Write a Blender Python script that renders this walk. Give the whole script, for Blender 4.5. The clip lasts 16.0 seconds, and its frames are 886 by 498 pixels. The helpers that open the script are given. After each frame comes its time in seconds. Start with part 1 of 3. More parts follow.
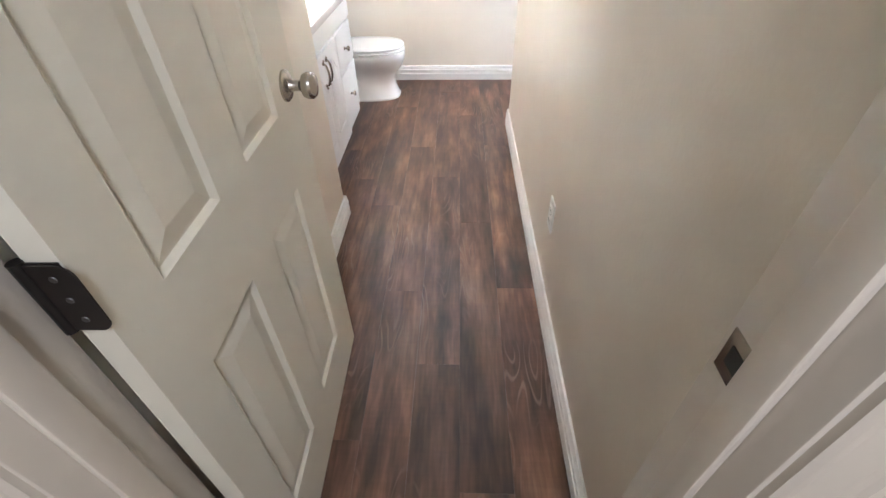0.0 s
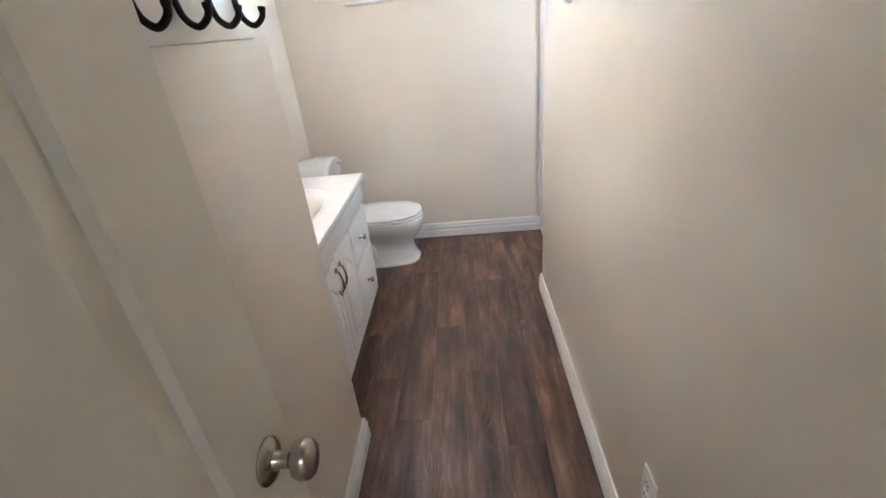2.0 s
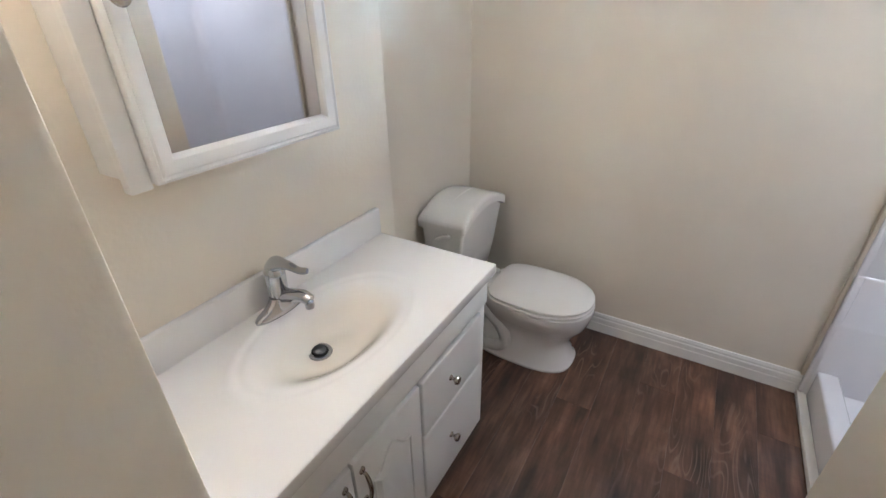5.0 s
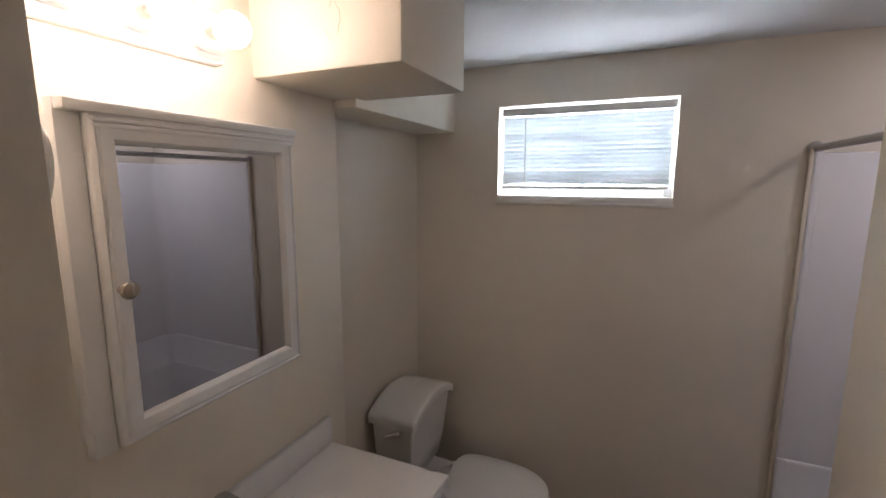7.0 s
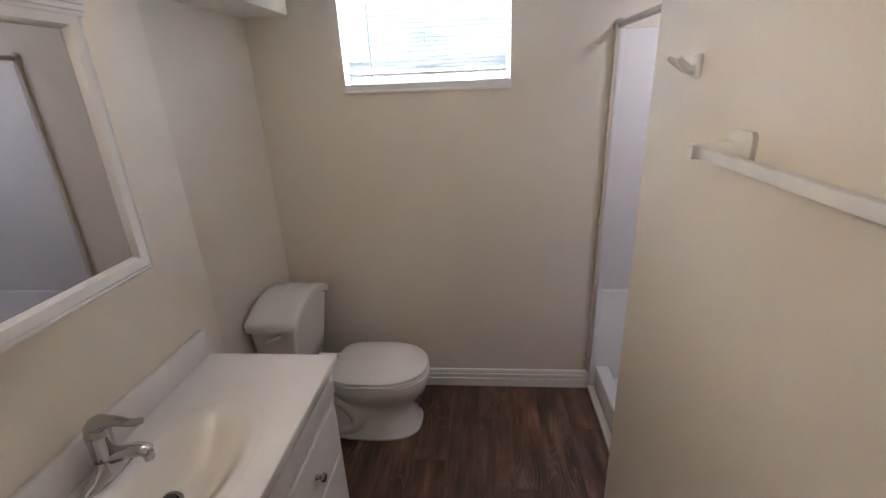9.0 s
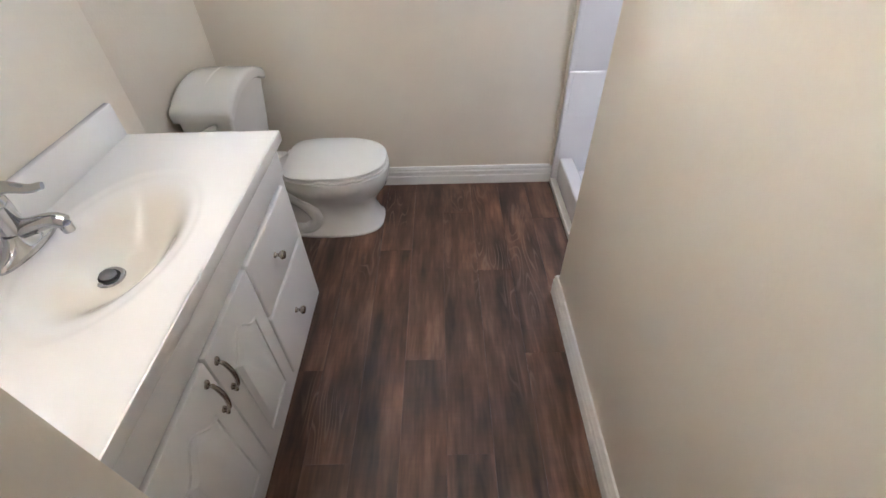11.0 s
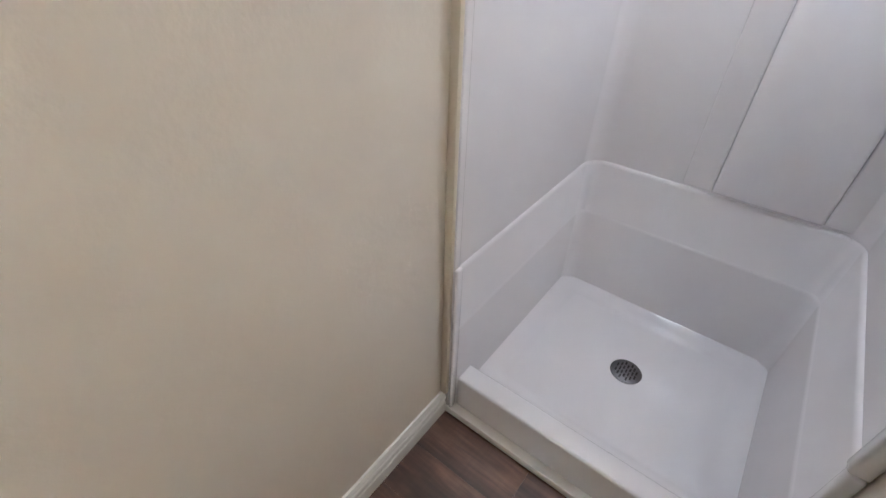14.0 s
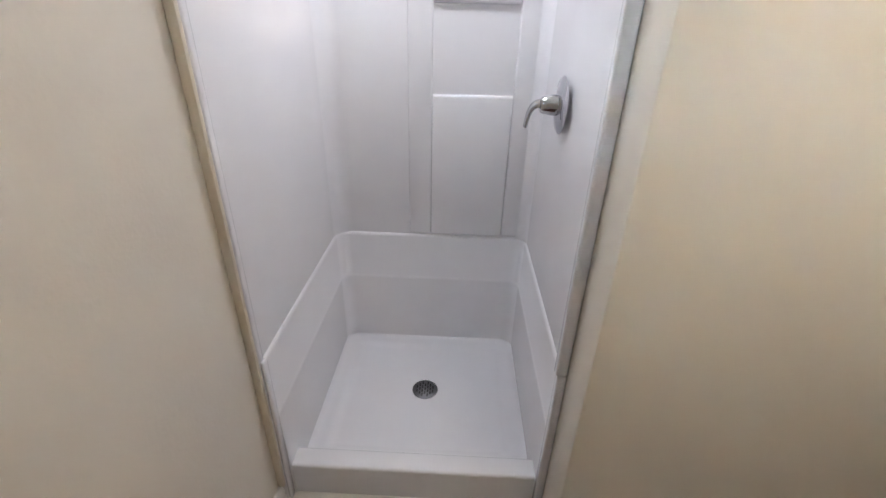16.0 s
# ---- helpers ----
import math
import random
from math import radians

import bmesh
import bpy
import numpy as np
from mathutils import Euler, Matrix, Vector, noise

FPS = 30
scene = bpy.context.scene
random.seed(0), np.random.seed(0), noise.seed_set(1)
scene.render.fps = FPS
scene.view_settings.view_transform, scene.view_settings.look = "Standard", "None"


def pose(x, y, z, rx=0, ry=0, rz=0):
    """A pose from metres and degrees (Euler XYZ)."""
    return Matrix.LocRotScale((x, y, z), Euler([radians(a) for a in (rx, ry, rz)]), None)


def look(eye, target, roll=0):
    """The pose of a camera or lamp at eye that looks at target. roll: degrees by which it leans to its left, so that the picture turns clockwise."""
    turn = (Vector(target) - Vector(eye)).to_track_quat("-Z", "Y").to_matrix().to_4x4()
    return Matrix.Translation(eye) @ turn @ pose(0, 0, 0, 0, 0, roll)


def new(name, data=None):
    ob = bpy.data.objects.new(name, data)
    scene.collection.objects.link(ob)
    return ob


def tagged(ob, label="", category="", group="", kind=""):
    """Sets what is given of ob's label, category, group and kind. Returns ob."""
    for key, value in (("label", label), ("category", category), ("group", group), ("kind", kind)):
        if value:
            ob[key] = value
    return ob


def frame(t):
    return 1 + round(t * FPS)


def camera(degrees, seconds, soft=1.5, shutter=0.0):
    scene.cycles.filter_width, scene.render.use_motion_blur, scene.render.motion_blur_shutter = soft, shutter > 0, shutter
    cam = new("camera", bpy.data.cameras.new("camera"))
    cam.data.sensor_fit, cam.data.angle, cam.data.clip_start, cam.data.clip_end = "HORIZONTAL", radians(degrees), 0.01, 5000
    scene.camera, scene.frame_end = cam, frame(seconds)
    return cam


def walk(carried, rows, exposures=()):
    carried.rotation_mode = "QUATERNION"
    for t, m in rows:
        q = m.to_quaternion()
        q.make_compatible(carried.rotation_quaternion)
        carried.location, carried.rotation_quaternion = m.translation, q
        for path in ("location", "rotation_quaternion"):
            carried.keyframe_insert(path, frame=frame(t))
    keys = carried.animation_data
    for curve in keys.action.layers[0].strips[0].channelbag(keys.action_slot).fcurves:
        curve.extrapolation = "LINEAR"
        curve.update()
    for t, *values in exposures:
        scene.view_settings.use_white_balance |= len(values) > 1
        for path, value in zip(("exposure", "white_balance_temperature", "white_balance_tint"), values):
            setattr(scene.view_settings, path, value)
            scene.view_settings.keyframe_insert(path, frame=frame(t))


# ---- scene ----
cam = camera(90.1, 16.0)
PATH = [
    (0, (-0.328, -3.617, 1.297), (-0.391, -2.102, -0.008), -1.1),
    (0.5, (-0.262, -3.58, 1.296), (-0.542, -2.118, -0.039), -3.7),
    (1, (-0.286, -3.479, 1.325), (-0.633, -1.97, 0.059), -7.7),
    (1.5, (-0.36, -3.315, 1.424), (-0.539, -1.599, 0.412), -6.9),
    (2, (-0.397, -3.085, 1.462), (-0.527, -1.308, 0.553), -6.0),
    (2.5, (-0.378, -2.758, 1.396), (-0.696, -0.977, 0.543), -4.3),
    (3, (-0.495, -2.42, 1.381), (-0.943, -0.788, 0.314), -2.6),
    (5.3, (-0.464, -1.987, 1.552), (-1.41, -0.479, 0.64), -1.0),
    (5.5, (-0.468, -1.995, 1.584), (-1.434, -0.456, 0.749), -0.8),
    (6, (-0.456, -2.022, 1.649), (-1.483, -0.401, 1.085), -0.8),
    (6.5, (-0.451, -2.055, 1.694), (-1.425, -0.35, 1.315), -0.2),
    (7, (-0.448, -2.058, 1.714), (-1.239, -0.246, 1.406), 0.2),
    (7.5, (-0.428, -2.066, 1.729), (-0.898, -0.138, 1.484), -1.6),
    (8, (-0.44, -2.122, 1.73), (-0.667, -0.152, 1.467), -2.0),
    (8.5, (-0.425, -2.126, 1.696), (-0.639, -0.193, 1.232), -2.3),
    (9, (-0.437, -2.117, 1.642), (-0.623, -0.256, 0.935), -2.6),
    (9.5, (-0.439, -2.107, 1.576), (-0.615, -0.361, 0.616), -2.9),
    (10, (-0.45, -2.101, 1.511), (-0.609, -0.482, 0.347), -3.0),
    (10.2, (-0.448, -2.103, 1.501), (-0.605, -0.529, 0.277), -2.8),
    (12.3, (-0.522, -1.664, 1.306), (-0.277, -0.261, -0.098), 0.8),
    (12.5, (-0.549, -1.514, 1.323), (-0.297, -0.068, -0.036), 0.7),
    (13, (-0.595, -1.116, 1.341), (-0.259, 0.376, 0.052), -0.1),
    (13.5, (-0.599, -0.729, 1.334), (0.02, 0.698, 0.077), -0.2),
    (14, (-0.548, -0.505, 1.328), (0.708, 0.455, 0.103), 1.4),
    (14.5, (-0.656, -0.514, 1.315), (0.872, -0.358, 0.034), 0.7),
    (15, (-0.712, -0.515, 1.331), (0.8, -0.45, 0.024), 2.0),
    (15.5, (-0.728, -0.53, 1.37), (0.838, -0.469, 0.127), 1.3),
    (16, (-0.754, -0.534, 1.455), (1.012, -0.481, 0.519), 1.5),
]
# seconds, stops, kelvin, tint
EXPOSURE = [
    (0, 4.00, 5550, 11), (1.0, 4.00, 5550, 11), (2.0, 3.00, 5600, 11), (3.0, 2.65, 5650, 11), (5.5, 2.15, 5850, 13), (6.0, 1.70, 6150, 18), (6.5, 1.00, 6500, 22), (7.2, 0.60, 6600, 23), (8.2, 0.45, 6650, 23),
    (9.0, 1.45, 6300, 19), (9.5, 1.82, 6050, 13), (10, 2.20, 5900, 12), (12.3, 2.80, 5750, 12), (13.5, 2.25, 6000, 13), (14, 2.2, 6100, 13), (15, 2.42, 6150, 13), (16, 2.10, 6200, 13),
]
walk(cam, [(t, look(eye, target, roll)) for t, eye, target, roll in PATH], EXPOSURE)

# ---- light ----
world = bpy.data.worlds.new("world")
scene.world = world
world.use_nodes = True
wn = world.node_tree
sky = wn.nodes.new("ShaderNodeTexSky")
sky.sky_type, sky.sun_disc = "NISHITA", False
sky.sun_elevation, sky.sun_rotation = radians(45), radians(150)
wn.links.new(sky.outputs[0], wn.nodes["Background"].inputs[0])
wn.nodes["Background"].inputs[1].default_value = 0.1

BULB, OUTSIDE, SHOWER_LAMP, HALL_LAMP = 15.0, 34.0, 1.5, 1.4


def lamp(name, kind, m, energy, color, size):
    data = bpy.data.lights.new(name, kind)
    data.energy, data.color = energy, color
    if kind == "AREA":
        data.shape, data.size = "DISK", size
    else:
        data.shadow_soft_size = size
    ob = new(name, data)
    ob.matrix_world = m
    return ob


lamp("shower_lamp", "AREA", pose(0.66, -0.44, 2.225), SHOWER_LAMP, (0.93, 0.95, 1.0), 0.2)
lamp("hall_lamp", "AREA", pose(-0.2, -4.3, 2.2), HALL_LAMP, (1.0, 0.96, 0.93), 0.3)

# ---- materials ----


class Mat:
    def __init__(self, name):
        self.m = bpy.data.materials.new(name)
        self.m.use_nodes = True
        self.t = self.m.node_tree
        self.b = self.t.nodes["Principled BSDF"]

    def node(self, kind, **values):
        n = self.t.nodes.new(kind)
        for k, v in values.items():
            n.inputs[k].default_value = v
        return n

    def link(self, a, b):
        self.t.links.new(a, b)

    def coords(self, scale=(1, 1, 1)):
        c = self.node("ShaderNodeTexCoord")
        p = self.node("ShaderNodeMapping")
        p.inputs["Scale"].default_value = scale
        self.link(c.outputs["Object"], p.inputs["Vector"])
        return p.outputs[0]

    def noise(self, scale, detail=3.0, vec=None, rough=0.5):
        n = self.node("ShaderNodeTexNoise", Scale=scale, Detail=detail, Roughness=rough)
        self.link(vec or self.coords(), n.inputs["Vector"])
        return n.outputs["Fac"]

    def ramp(self, fac, stops):
        r = self.node("ShaderNodeValToRGB")
        e = r.color_ramp.elements
        while len(e) < len(stops):
            e.new(0.5)
        for el, (p, c) in zip(e, stops):
            el.position, el.color = p, (*c, 1)
        self.link(fac, r.inputs[0])
        return r.outputs[0]

    def mix(self, a, b, fac, blend="MIX"):
        n = self.node("ShaderNodeMix")
        n.data_type, n.blend_type = "RGBA", blend
        for sock, v in ((n.inputs[0], fac), (n.inputs[6], a), (n.inputs[7], b)):
            if isinstance(v, (int, float)):
                sock.default_value = v
            elif isinstance(v, tuple):
                sock.default_value = (*v, 1)
            else:
                self.link(v, sock)
        return n.outputs[2]

    def bump(self, height, strength, distance=0.002):
        n = self.node("ShaderNodeBump", Strength=strength, Distance=distance)
        self.link(height, n.inputs["Height"])
        old = self.b.inputs["Normal"].links
        if old:
            self.link(old[0].from_socket, n.inputs["Normal"])
        self.link(n.outputs[0], self.b.inputs["Normal"])

    def color(self, c):
        if isinstance(c, tuple):
            self.b.inputs["Base Color"].default_value = (*c, 1)
        else:
            self.link(c, self.b.inputs["Base Color"])

    def rough(self, lo, hi, scale):
        r = self.node("ShaderNodeMapRange")
        r.inputs["To Min"].default_value, r.inputs["To Max"].default_value = lo, hi
        self.link(self.noise(scale), r.inputs["Value"])
        self.link(r.outputs[0], self.b.inputs["Roughness"])


def dark(c, k):
    return tuple(v * k for v in c)


def paint(name, c, rough=0.5, orange=0.25, var=0.95, grain=90.0):
    m = Mat(name)
    m.color(m.ramp(m.noise(2.5, 4), [(0.3, dark(c, var)), (0.7, c)]))
    m.rough(rough - 0.06, rough + 0.06, 6)
    if orange:
        m.bump(m.noise(grain, 2), orange, 0.0015)
        m.bump(m.noise(14, 3), orange * 0.5, 0.004)
    return m.m


def gloss(name, c, rough, coat=0.0, metallic=0.0, var=0.97):
    m = Mat(name)
    m.color(m.ramp(m.noise(5, 3), [(0.3, dark(c, var)), (0.7, c)]))
    m.rough(max(rough - 0.03, 0.01), rough + 0.04, 9)
    m.b.inputs["Metallic"].default_value = metallic
    m.b.inputs["Coat Weight"].default_value = coat
    m.b.inputs["Coat Roughness"].default_value = 0.06
    return m.m


WALL = paint("cream wall paint", (0.775, 0.710, 0.607), 0.42, 0.30)
CEIL = paint("ceiling paint", (0.80, 0.81, 0.82), 0.85, 0.9, grain=55)
TRIM = paint("white trim paint", (0.80, 0.79, 0.76), 0.32, 0.06)
DOORP = paint("cream door paint", (0.70, 0.665, 0.565), 0.38, 0.12)
# door cream made darker and browner: the dim hall's shading is in the colour
CASING = paint("shaded casing paint", (0.64, 0.58, 0.50), 0.38, 0.1)
CABINET = gloss("white cabinet foil", (0.79, 0.79, 0.785), 0.3)
MARBLE = gloss("white cultured marble", (0.83, 0.82, 0.815), 0.14, 0.5)
m = Mat("white marble with cream basin")
c = m.node("ShaderNodeTexCoord")
p = m.node("ShaderNodeMapping")
p.inputs["Location"].default_value = (1.150 / 0.135, 1.385 / 0.225, 0)
p.inputs["Scale"].default_value = (1 / 0.135, 1 / 0.225, 0)
m.link(c.outputs["Object"], p.inputs["Vector"])
ln = m.node("ShaderNodeVectorMath")
ln.operation = "LENGTH"
m.link(p.outputs[0], ln.inputs[0])
m.color(m.ramp(ln.outputs["Value"], [(0.70, (0.80, 0.755, 0.68)), (1.0, (0.83, 0.82, 0.815))]))
m.b.inputs["Roughness"].default_value, m.b.inputs["Coat Weight"].default_value = 0.14, 0.5
BASIN = m.m
CHINA = gloss("white porcelain", (0.76, 0.755, 0.74), 0.08, 0.7)
SEATP = gloss("white seat plastic", (0.80, 0.79, 0.765), 0.2, 0.2)
ACRYL = gloss("white shower acrylic", (0.79, 0.78, 0.80), 0.13, 0.4)
CHROME = gloss("chrome", (0.52, 0.53, 0.56), 0.05, metallic=1.0)
NICKEL = gloss("brushed nickel", (0.50, 0.46, 0.41), 0.24, metallic=1.0, var=0.85)
BRONZE = gloss("dark bronze", (0.02, 0.017, 0.016), 0.38, metallic=0.4, var=0.7)
RODM = gloss("dull grey rod metal", (0.50, 0.49, 0.48), 0.35, metallic=0.4)
STEEL = gloss("drain steel", (0.17, 0.17, 0.175), 0.4, metallic=1.0, var=0.8)
BLACK = gloss("dark hole", (0.01, 0.01, 0.01), 0.6)
PLATE = gloss("white outlet plastic", (0.78, 0.77, 0.73), 0.3)
VINYL = gloss("white window vinyl", (0.8, 0.8, 0.8), 0.3)
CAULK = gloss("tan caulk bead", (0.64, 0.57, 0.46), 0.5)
HALLF = paint("hall carpet", (0.30, 0.26, 0.22), 0.9, 0.8, 0.8)
RUBBER = gloss("braided supply hose", (0.6, 0.58, 0.55), 0.4, var=0.7)

m = Mat("silvered mirror")
m.color((0.63, 0.64, 0.66))
m.b.inputs["Metallic"].default_value, m.b.inputs["Roughness"].default_value = 1.0, 0.015
MIRROR = m.m

m = Mat("window glass")
m.color((0.95, 0.97, 0.97))
m.b.inputs["Transmission Weight"].default_value, m.b.inputs["Roughness"].default_value = 1.0, 0.02
GLASS = m.m

m = Mat("blind slat")
m.color((0.66, 0.70, 0.72))
m.b.inputs["Roughness"].default_value = 0.45
thin = m.node("ShaderNodeBsdfTranslucent")
thin.inputs[0].default_value = (0.78, 0.82, 0.84, 1)
both = m.node("ShaderNodeMixShader")
both.inputs[0].default_value = 0.03
m.link(m.b.outputs[0], both.inputs[1])
m.link(thin.outputs[0], both.inputs[2])
m.link(both.outputs[0], m.t.nodes["Material Output"].inputs["Surface"])
SLAT = m.m


def glow(name, c, strength):
    m = Mat(name)
    m.color((0.9, 0.9, 0.9))
    m.b.inputs["Emission Color"].default_value = (*c, 1)
    m.b.inputs["Emission Strength"].default_value = strength
    return m.m


BULBM = glow("lit frosted bulb", (1.0, 0.86, 0.71), BULB)
DAYLIGHT = glow("bright daylight", (0.76, 0.91, 1.0), OUTSIDE)


def wood():
    m = Mat("dark oak vinyl plank")
    info = m.node("ShaderNodeObjectInfo")
    shift = m.node("ShaderNodeVectorMath")
    shift.operation = "MULTIPLY_ADD"
    comb = m.node("ShaderNodeCombineXYZ")
    for k in range(3):
        m.link(info.outputs["Random"], comb.inputs[k])
    c = m.node("ShaderNodeTexCoord")
    m.link(comb.outputs[0], shift.inputs[0])
    shift.inputs[1].default_value = (7.3, 31.0, 3.7)
    m.link(c.outputs["Object"], shift.inputs[2])

    def stretched(sx, sy):
        p = m.node("ShaderNodeMapping")
        p.inputs["Scale"].default_value = (sx, sy, 1)
        m.link(shift.outputs[0], p.inputs["Vector"])
        return p.outputs[0]

    broad = m.noise(1.0, 3, stretched(13, 2.4), 0.6)
    patch = m.noise(1.0, 2, stretched(7, 2.0), 0.5)
    fine = m.noise(1.0, 5, stretched(75, 6.0), 0.62)
    saw = m.noise(1.0, 2, stretched(8, 90), 0.5)
    warp = m.noise(1.0, 2, stretched(6, 2.2))
    # cathedral figure: contour lines of a stretched field
    field = m.noise(1.0, 1, stretched(13, 2.2), 0.4)
    turn = m.node("ShaderNodeMath")
    turn.operation = "MULTIPLY"
    turn.inputs[1].default_value = 85.0
    m.link(field, turn.inputs[0])
    wave = m.node("ShaderNodeMath")
    wave.operation = "SINE"
    m.link(turn.outputs[0], wave.inputs[0])
    tone = m.ramp(broad, [(0.32, (0.040, 0.0230, 0.0170)), (0.45, (0.085, 0.046, 0.0305)), (0.56, (0.138, 0.074, 0.047)), (0.70, (0.215, 0.122, 0.078))])
    tone = m.mix(tone, m.ramp(patch, [(0.30, (0.55, 0.56, 0.60)), (0.52, (1.0, 1.0, 1.0)), (0.72, (1.28, 1.20, 1.13))]), 1.0, "MULTIPLY")
    tone = m.mix(tone, m.ramp(fine, [(0.30, (0.58, 0.56, 0.56)), (0.70, (1.28, 1.25, 1.22))]), 0.75, "MULTIPLY")
    tone = m.mix(tone, m.ramp(saw, [(0.35, (0.86, 0.86, 0.86)), (0.65, (1.10, 1.10, 1.10))]), 0.4, "MULTIPLY")
    mask = m.node("ShaderNodeMath")
    mask.operation = "MULTIPLY"
    m.link(m.ramp(wave.outputs[0], [(0.60, (0, 0, 0)), (1.0, (1, 1, 1))]), mask.inputs[0])
    m.link(m.ramp(warp, [(0.54, (0, 0, 0)), (0.66, (0.40, 0.40, 0.40))]), mask.inputs[1])
    tone = m.mix(tone, (0.27, 0.190, 0.140), mask.outputs[0])
    hue = m.ramp(info.outputs["Random"], [(0.0, (0.86, 0.85, 0.85)), (0.5, (1.0, 0.98, 0.97)), (0.8, (1.08, 1.04, 1.01)), (1.0, (0.93, 0.90, 0.88))])
    m.color(m.mix(tone, hue, 1.0, "MULTIPLY"))
    r = m.node("ShaderNodeMapRange")
    r.inputs["To Min"].default_value, r.inputs["To Max"].default_value = 0.30, 0.46
    m.link(fine, r.inputs["Value"])
    m.link(r.outputs[0], m.b.inputs["Roughness"])
    m.bump(fine, 0.12, 0.0010)
    return m.m


WOOD = wood()

# ---- mesh helpers ----


def mesh_of(name, bm, material, smooth=True):
    bmesh.ops.recalc_face_normals(bm, faces=bm.faces)
    me = bpy.data.meshes.new(name)
    bm.to_mesh(me)
    bm.free()
    me.materials.append(material)
    if smooth:
        me.shade_smooth()
        me.set_sharp_from_angle(angle=radians(38))
    return me


def thing(name, label, category, kind="", group=""):
    return tagged(new(name), label, category, group, kind)


def part(name, bm, material, parent=None, label="", smooth=True):
    ob = new(name, mesh_of(name, bm, material, smooth))
    if parent is not None:
        ob.parent = parent
    return tagged(ob, label)


def solid(name, bm, material, label, category="", kind="structure", smooth=True):
    ob = new(name, mesh_of(name, bm, material, smooth))
    return tagged(ob, label, category or name.split("_")[0], "", kind)


def box(x0, x1, y0, y1, z0, z1, bev=0.0, bm=None, seg=2):
    b = bmesh.new()
    r = bmesh.ops.create_cube(b, size=1.0)
    bmesh.ops.transform(b, matrix=Matrix.LocRotScale(((x0 + x1) / 2, (y0 + y1) / 2, (z0 + z1) / 2), None, (abs(x1 - x0), abs(y1 - y0), abs(z1 - z0))), verts=b.verts)
    if bev:
        bmesh.ops.bevel(b, geom=b.edges[:], offset=bev, segments=seg, profile=0.5, affect="EDGES")
    return merged(bm, b)


def merged(bm, b, m=None):
    if m is not None:
        bmesh.ops.transform(b, matrix=m, verts=b.verts)
    if bm is None:
        return b
    me = bpy.data.meshes.new("tmp")
    b.to_mesh(me)
    b.free()
    bm.from_mesh(me)
    bpy.data.meshes.remove(me)
    return bm


def loft(rings, bm=None, cap=True):
    """A skin over rings of equal point count."""
    bm = bm or bmesh.new()
    rows = [[bm.verts.new(p) for p in ring] for ring in rings]
    n = len(rows[0])
    for a, b in zip(rows, rows[1:]):
        for i in range(n):
            bm.faces.new((a[i], a[(i + 1) % n], b[(i + 1) % n], b[i]))
    if cap:
        bm.faces.new(rows[0][::-1])
        bm.faces.new(rows[-1])
    return bm


def lathe(profile, m=None, n=24, bm=None):
    """Turns (radius, height) pairs about z."""
    rings = [[(r * math.cos(2 * math.pi * i / n), r * math.sin(2 * math.pi * i / n), h) for i in range(n)] for r, h in profile]
    return merged(bm, loft(rings), m)


def tube(points, radius, n=10, bm=None, flat=1.0):
    """A tube along points; radius may be one number or one for each point."""
    pts = [Vector(p) for p in points]
    radii = radius if isinstance(radius, (list, tuple)) else [radius] * len(pts)
    rings, side = [], None
    for i, p in enumerate(pts):
        d = (pts[min(i + 1, len(pts) - 1)] - pts[max(i - 1, 0)]).normalized()
        if side is None:
            side = d.orthogonal().normalized()
        side = (side - d * side.dot(d)).normalized()
        up = d.cross(side)
        rings.append([p + (side * math.cos(2 * math.pi * k / n) + up * math.sin(2 * math.pi * k / n) * flat) * radii[i] for k in range(n)])
    return merged(bm, loft(rings))


def smooth_path(points, steps=6):
    """Catmull-Rom through the points."""
    p = [Vector(v) for v in points]
    p = [p[0] * 2 - p[1]] + p + [p[-1] * 2 - p[-2]]
    out = []
    for i in range(1, len(p) - 2):
        for s in range(steps):
            t = s / steps
            a, b, c, d = p[i - 1], p[i], p[i + 1], p[i + 2]
            out.append(0.5 * (2 * b + (c - a) * t + (2 * a - 5 * b + 4 * c - d) * t * t + (3 * b - a - 3 * c + d) * t ** 3))
    return out + [p[-2]]


def extrude_profile(profile, p0, p1, normal, bm=None, miter0=0.0, miter1=0.0):
    """Sweeps (out, up) pairs from p0 to p1 along the floor; mitres lengthen the ends with depth."""
    p0, p1, nrm = Vector(p0), Vector(p1), Vector(normal)
    d = (p1 - p0).normalized()
    rings = []
    for p, k, s in ((p0, miter0, -1), (p1, miter1, 1)):
        rings.append([p + nrm * o + Vector((0, 0, u)) + d * (s * k * o) for o, u in profile])
    return merged(bm, loft(rings))


# ---- structure ----
H = 2.235
VW, TW = -1.375, -1.495          # vanity wall and toilet wall
LX, LY = -0.873, -1.855          # corridor wall and its end
DY = -3.33                       # door wall, room side
RE = -0.845                      # end of the wall beside the shower

solid("wall_right", box(0, 0.150, DY, RE, 0, H, 0.012), WALL, "cream painted wall beside the shower, rounded corners")
solid("wall_shower_side", box(0.12, 1.14, RE - 0.12, RE - 0.002, 0, H), WALL, "cream painted wall closing the shower's side")
solid("wall_shower_end", box(1.02, 1.14, RE - 0.002, 0.0, 0, H), WALL, "cream painted wall behind the shower")
solid("wall_left", box(-1.62, LX, DY, LY, 0, H, 0.012), WALL, "cream painted corridor wall with a rounded corner")
solid("wall_vanity", box(-1.62, VW, LY + 0.002, -0.82, 0, H, 0.006), WALL, "cream painted wall behind the vanity")
solid("wall_toilet", box(-1.62, TW, -0.818, 0.0, 0, H), WALL, "cream painted recessed wall behind the toilet")
WX0, WX1, WZ0, WZ1 = -1.064, -0.315, 1.645, 2.053
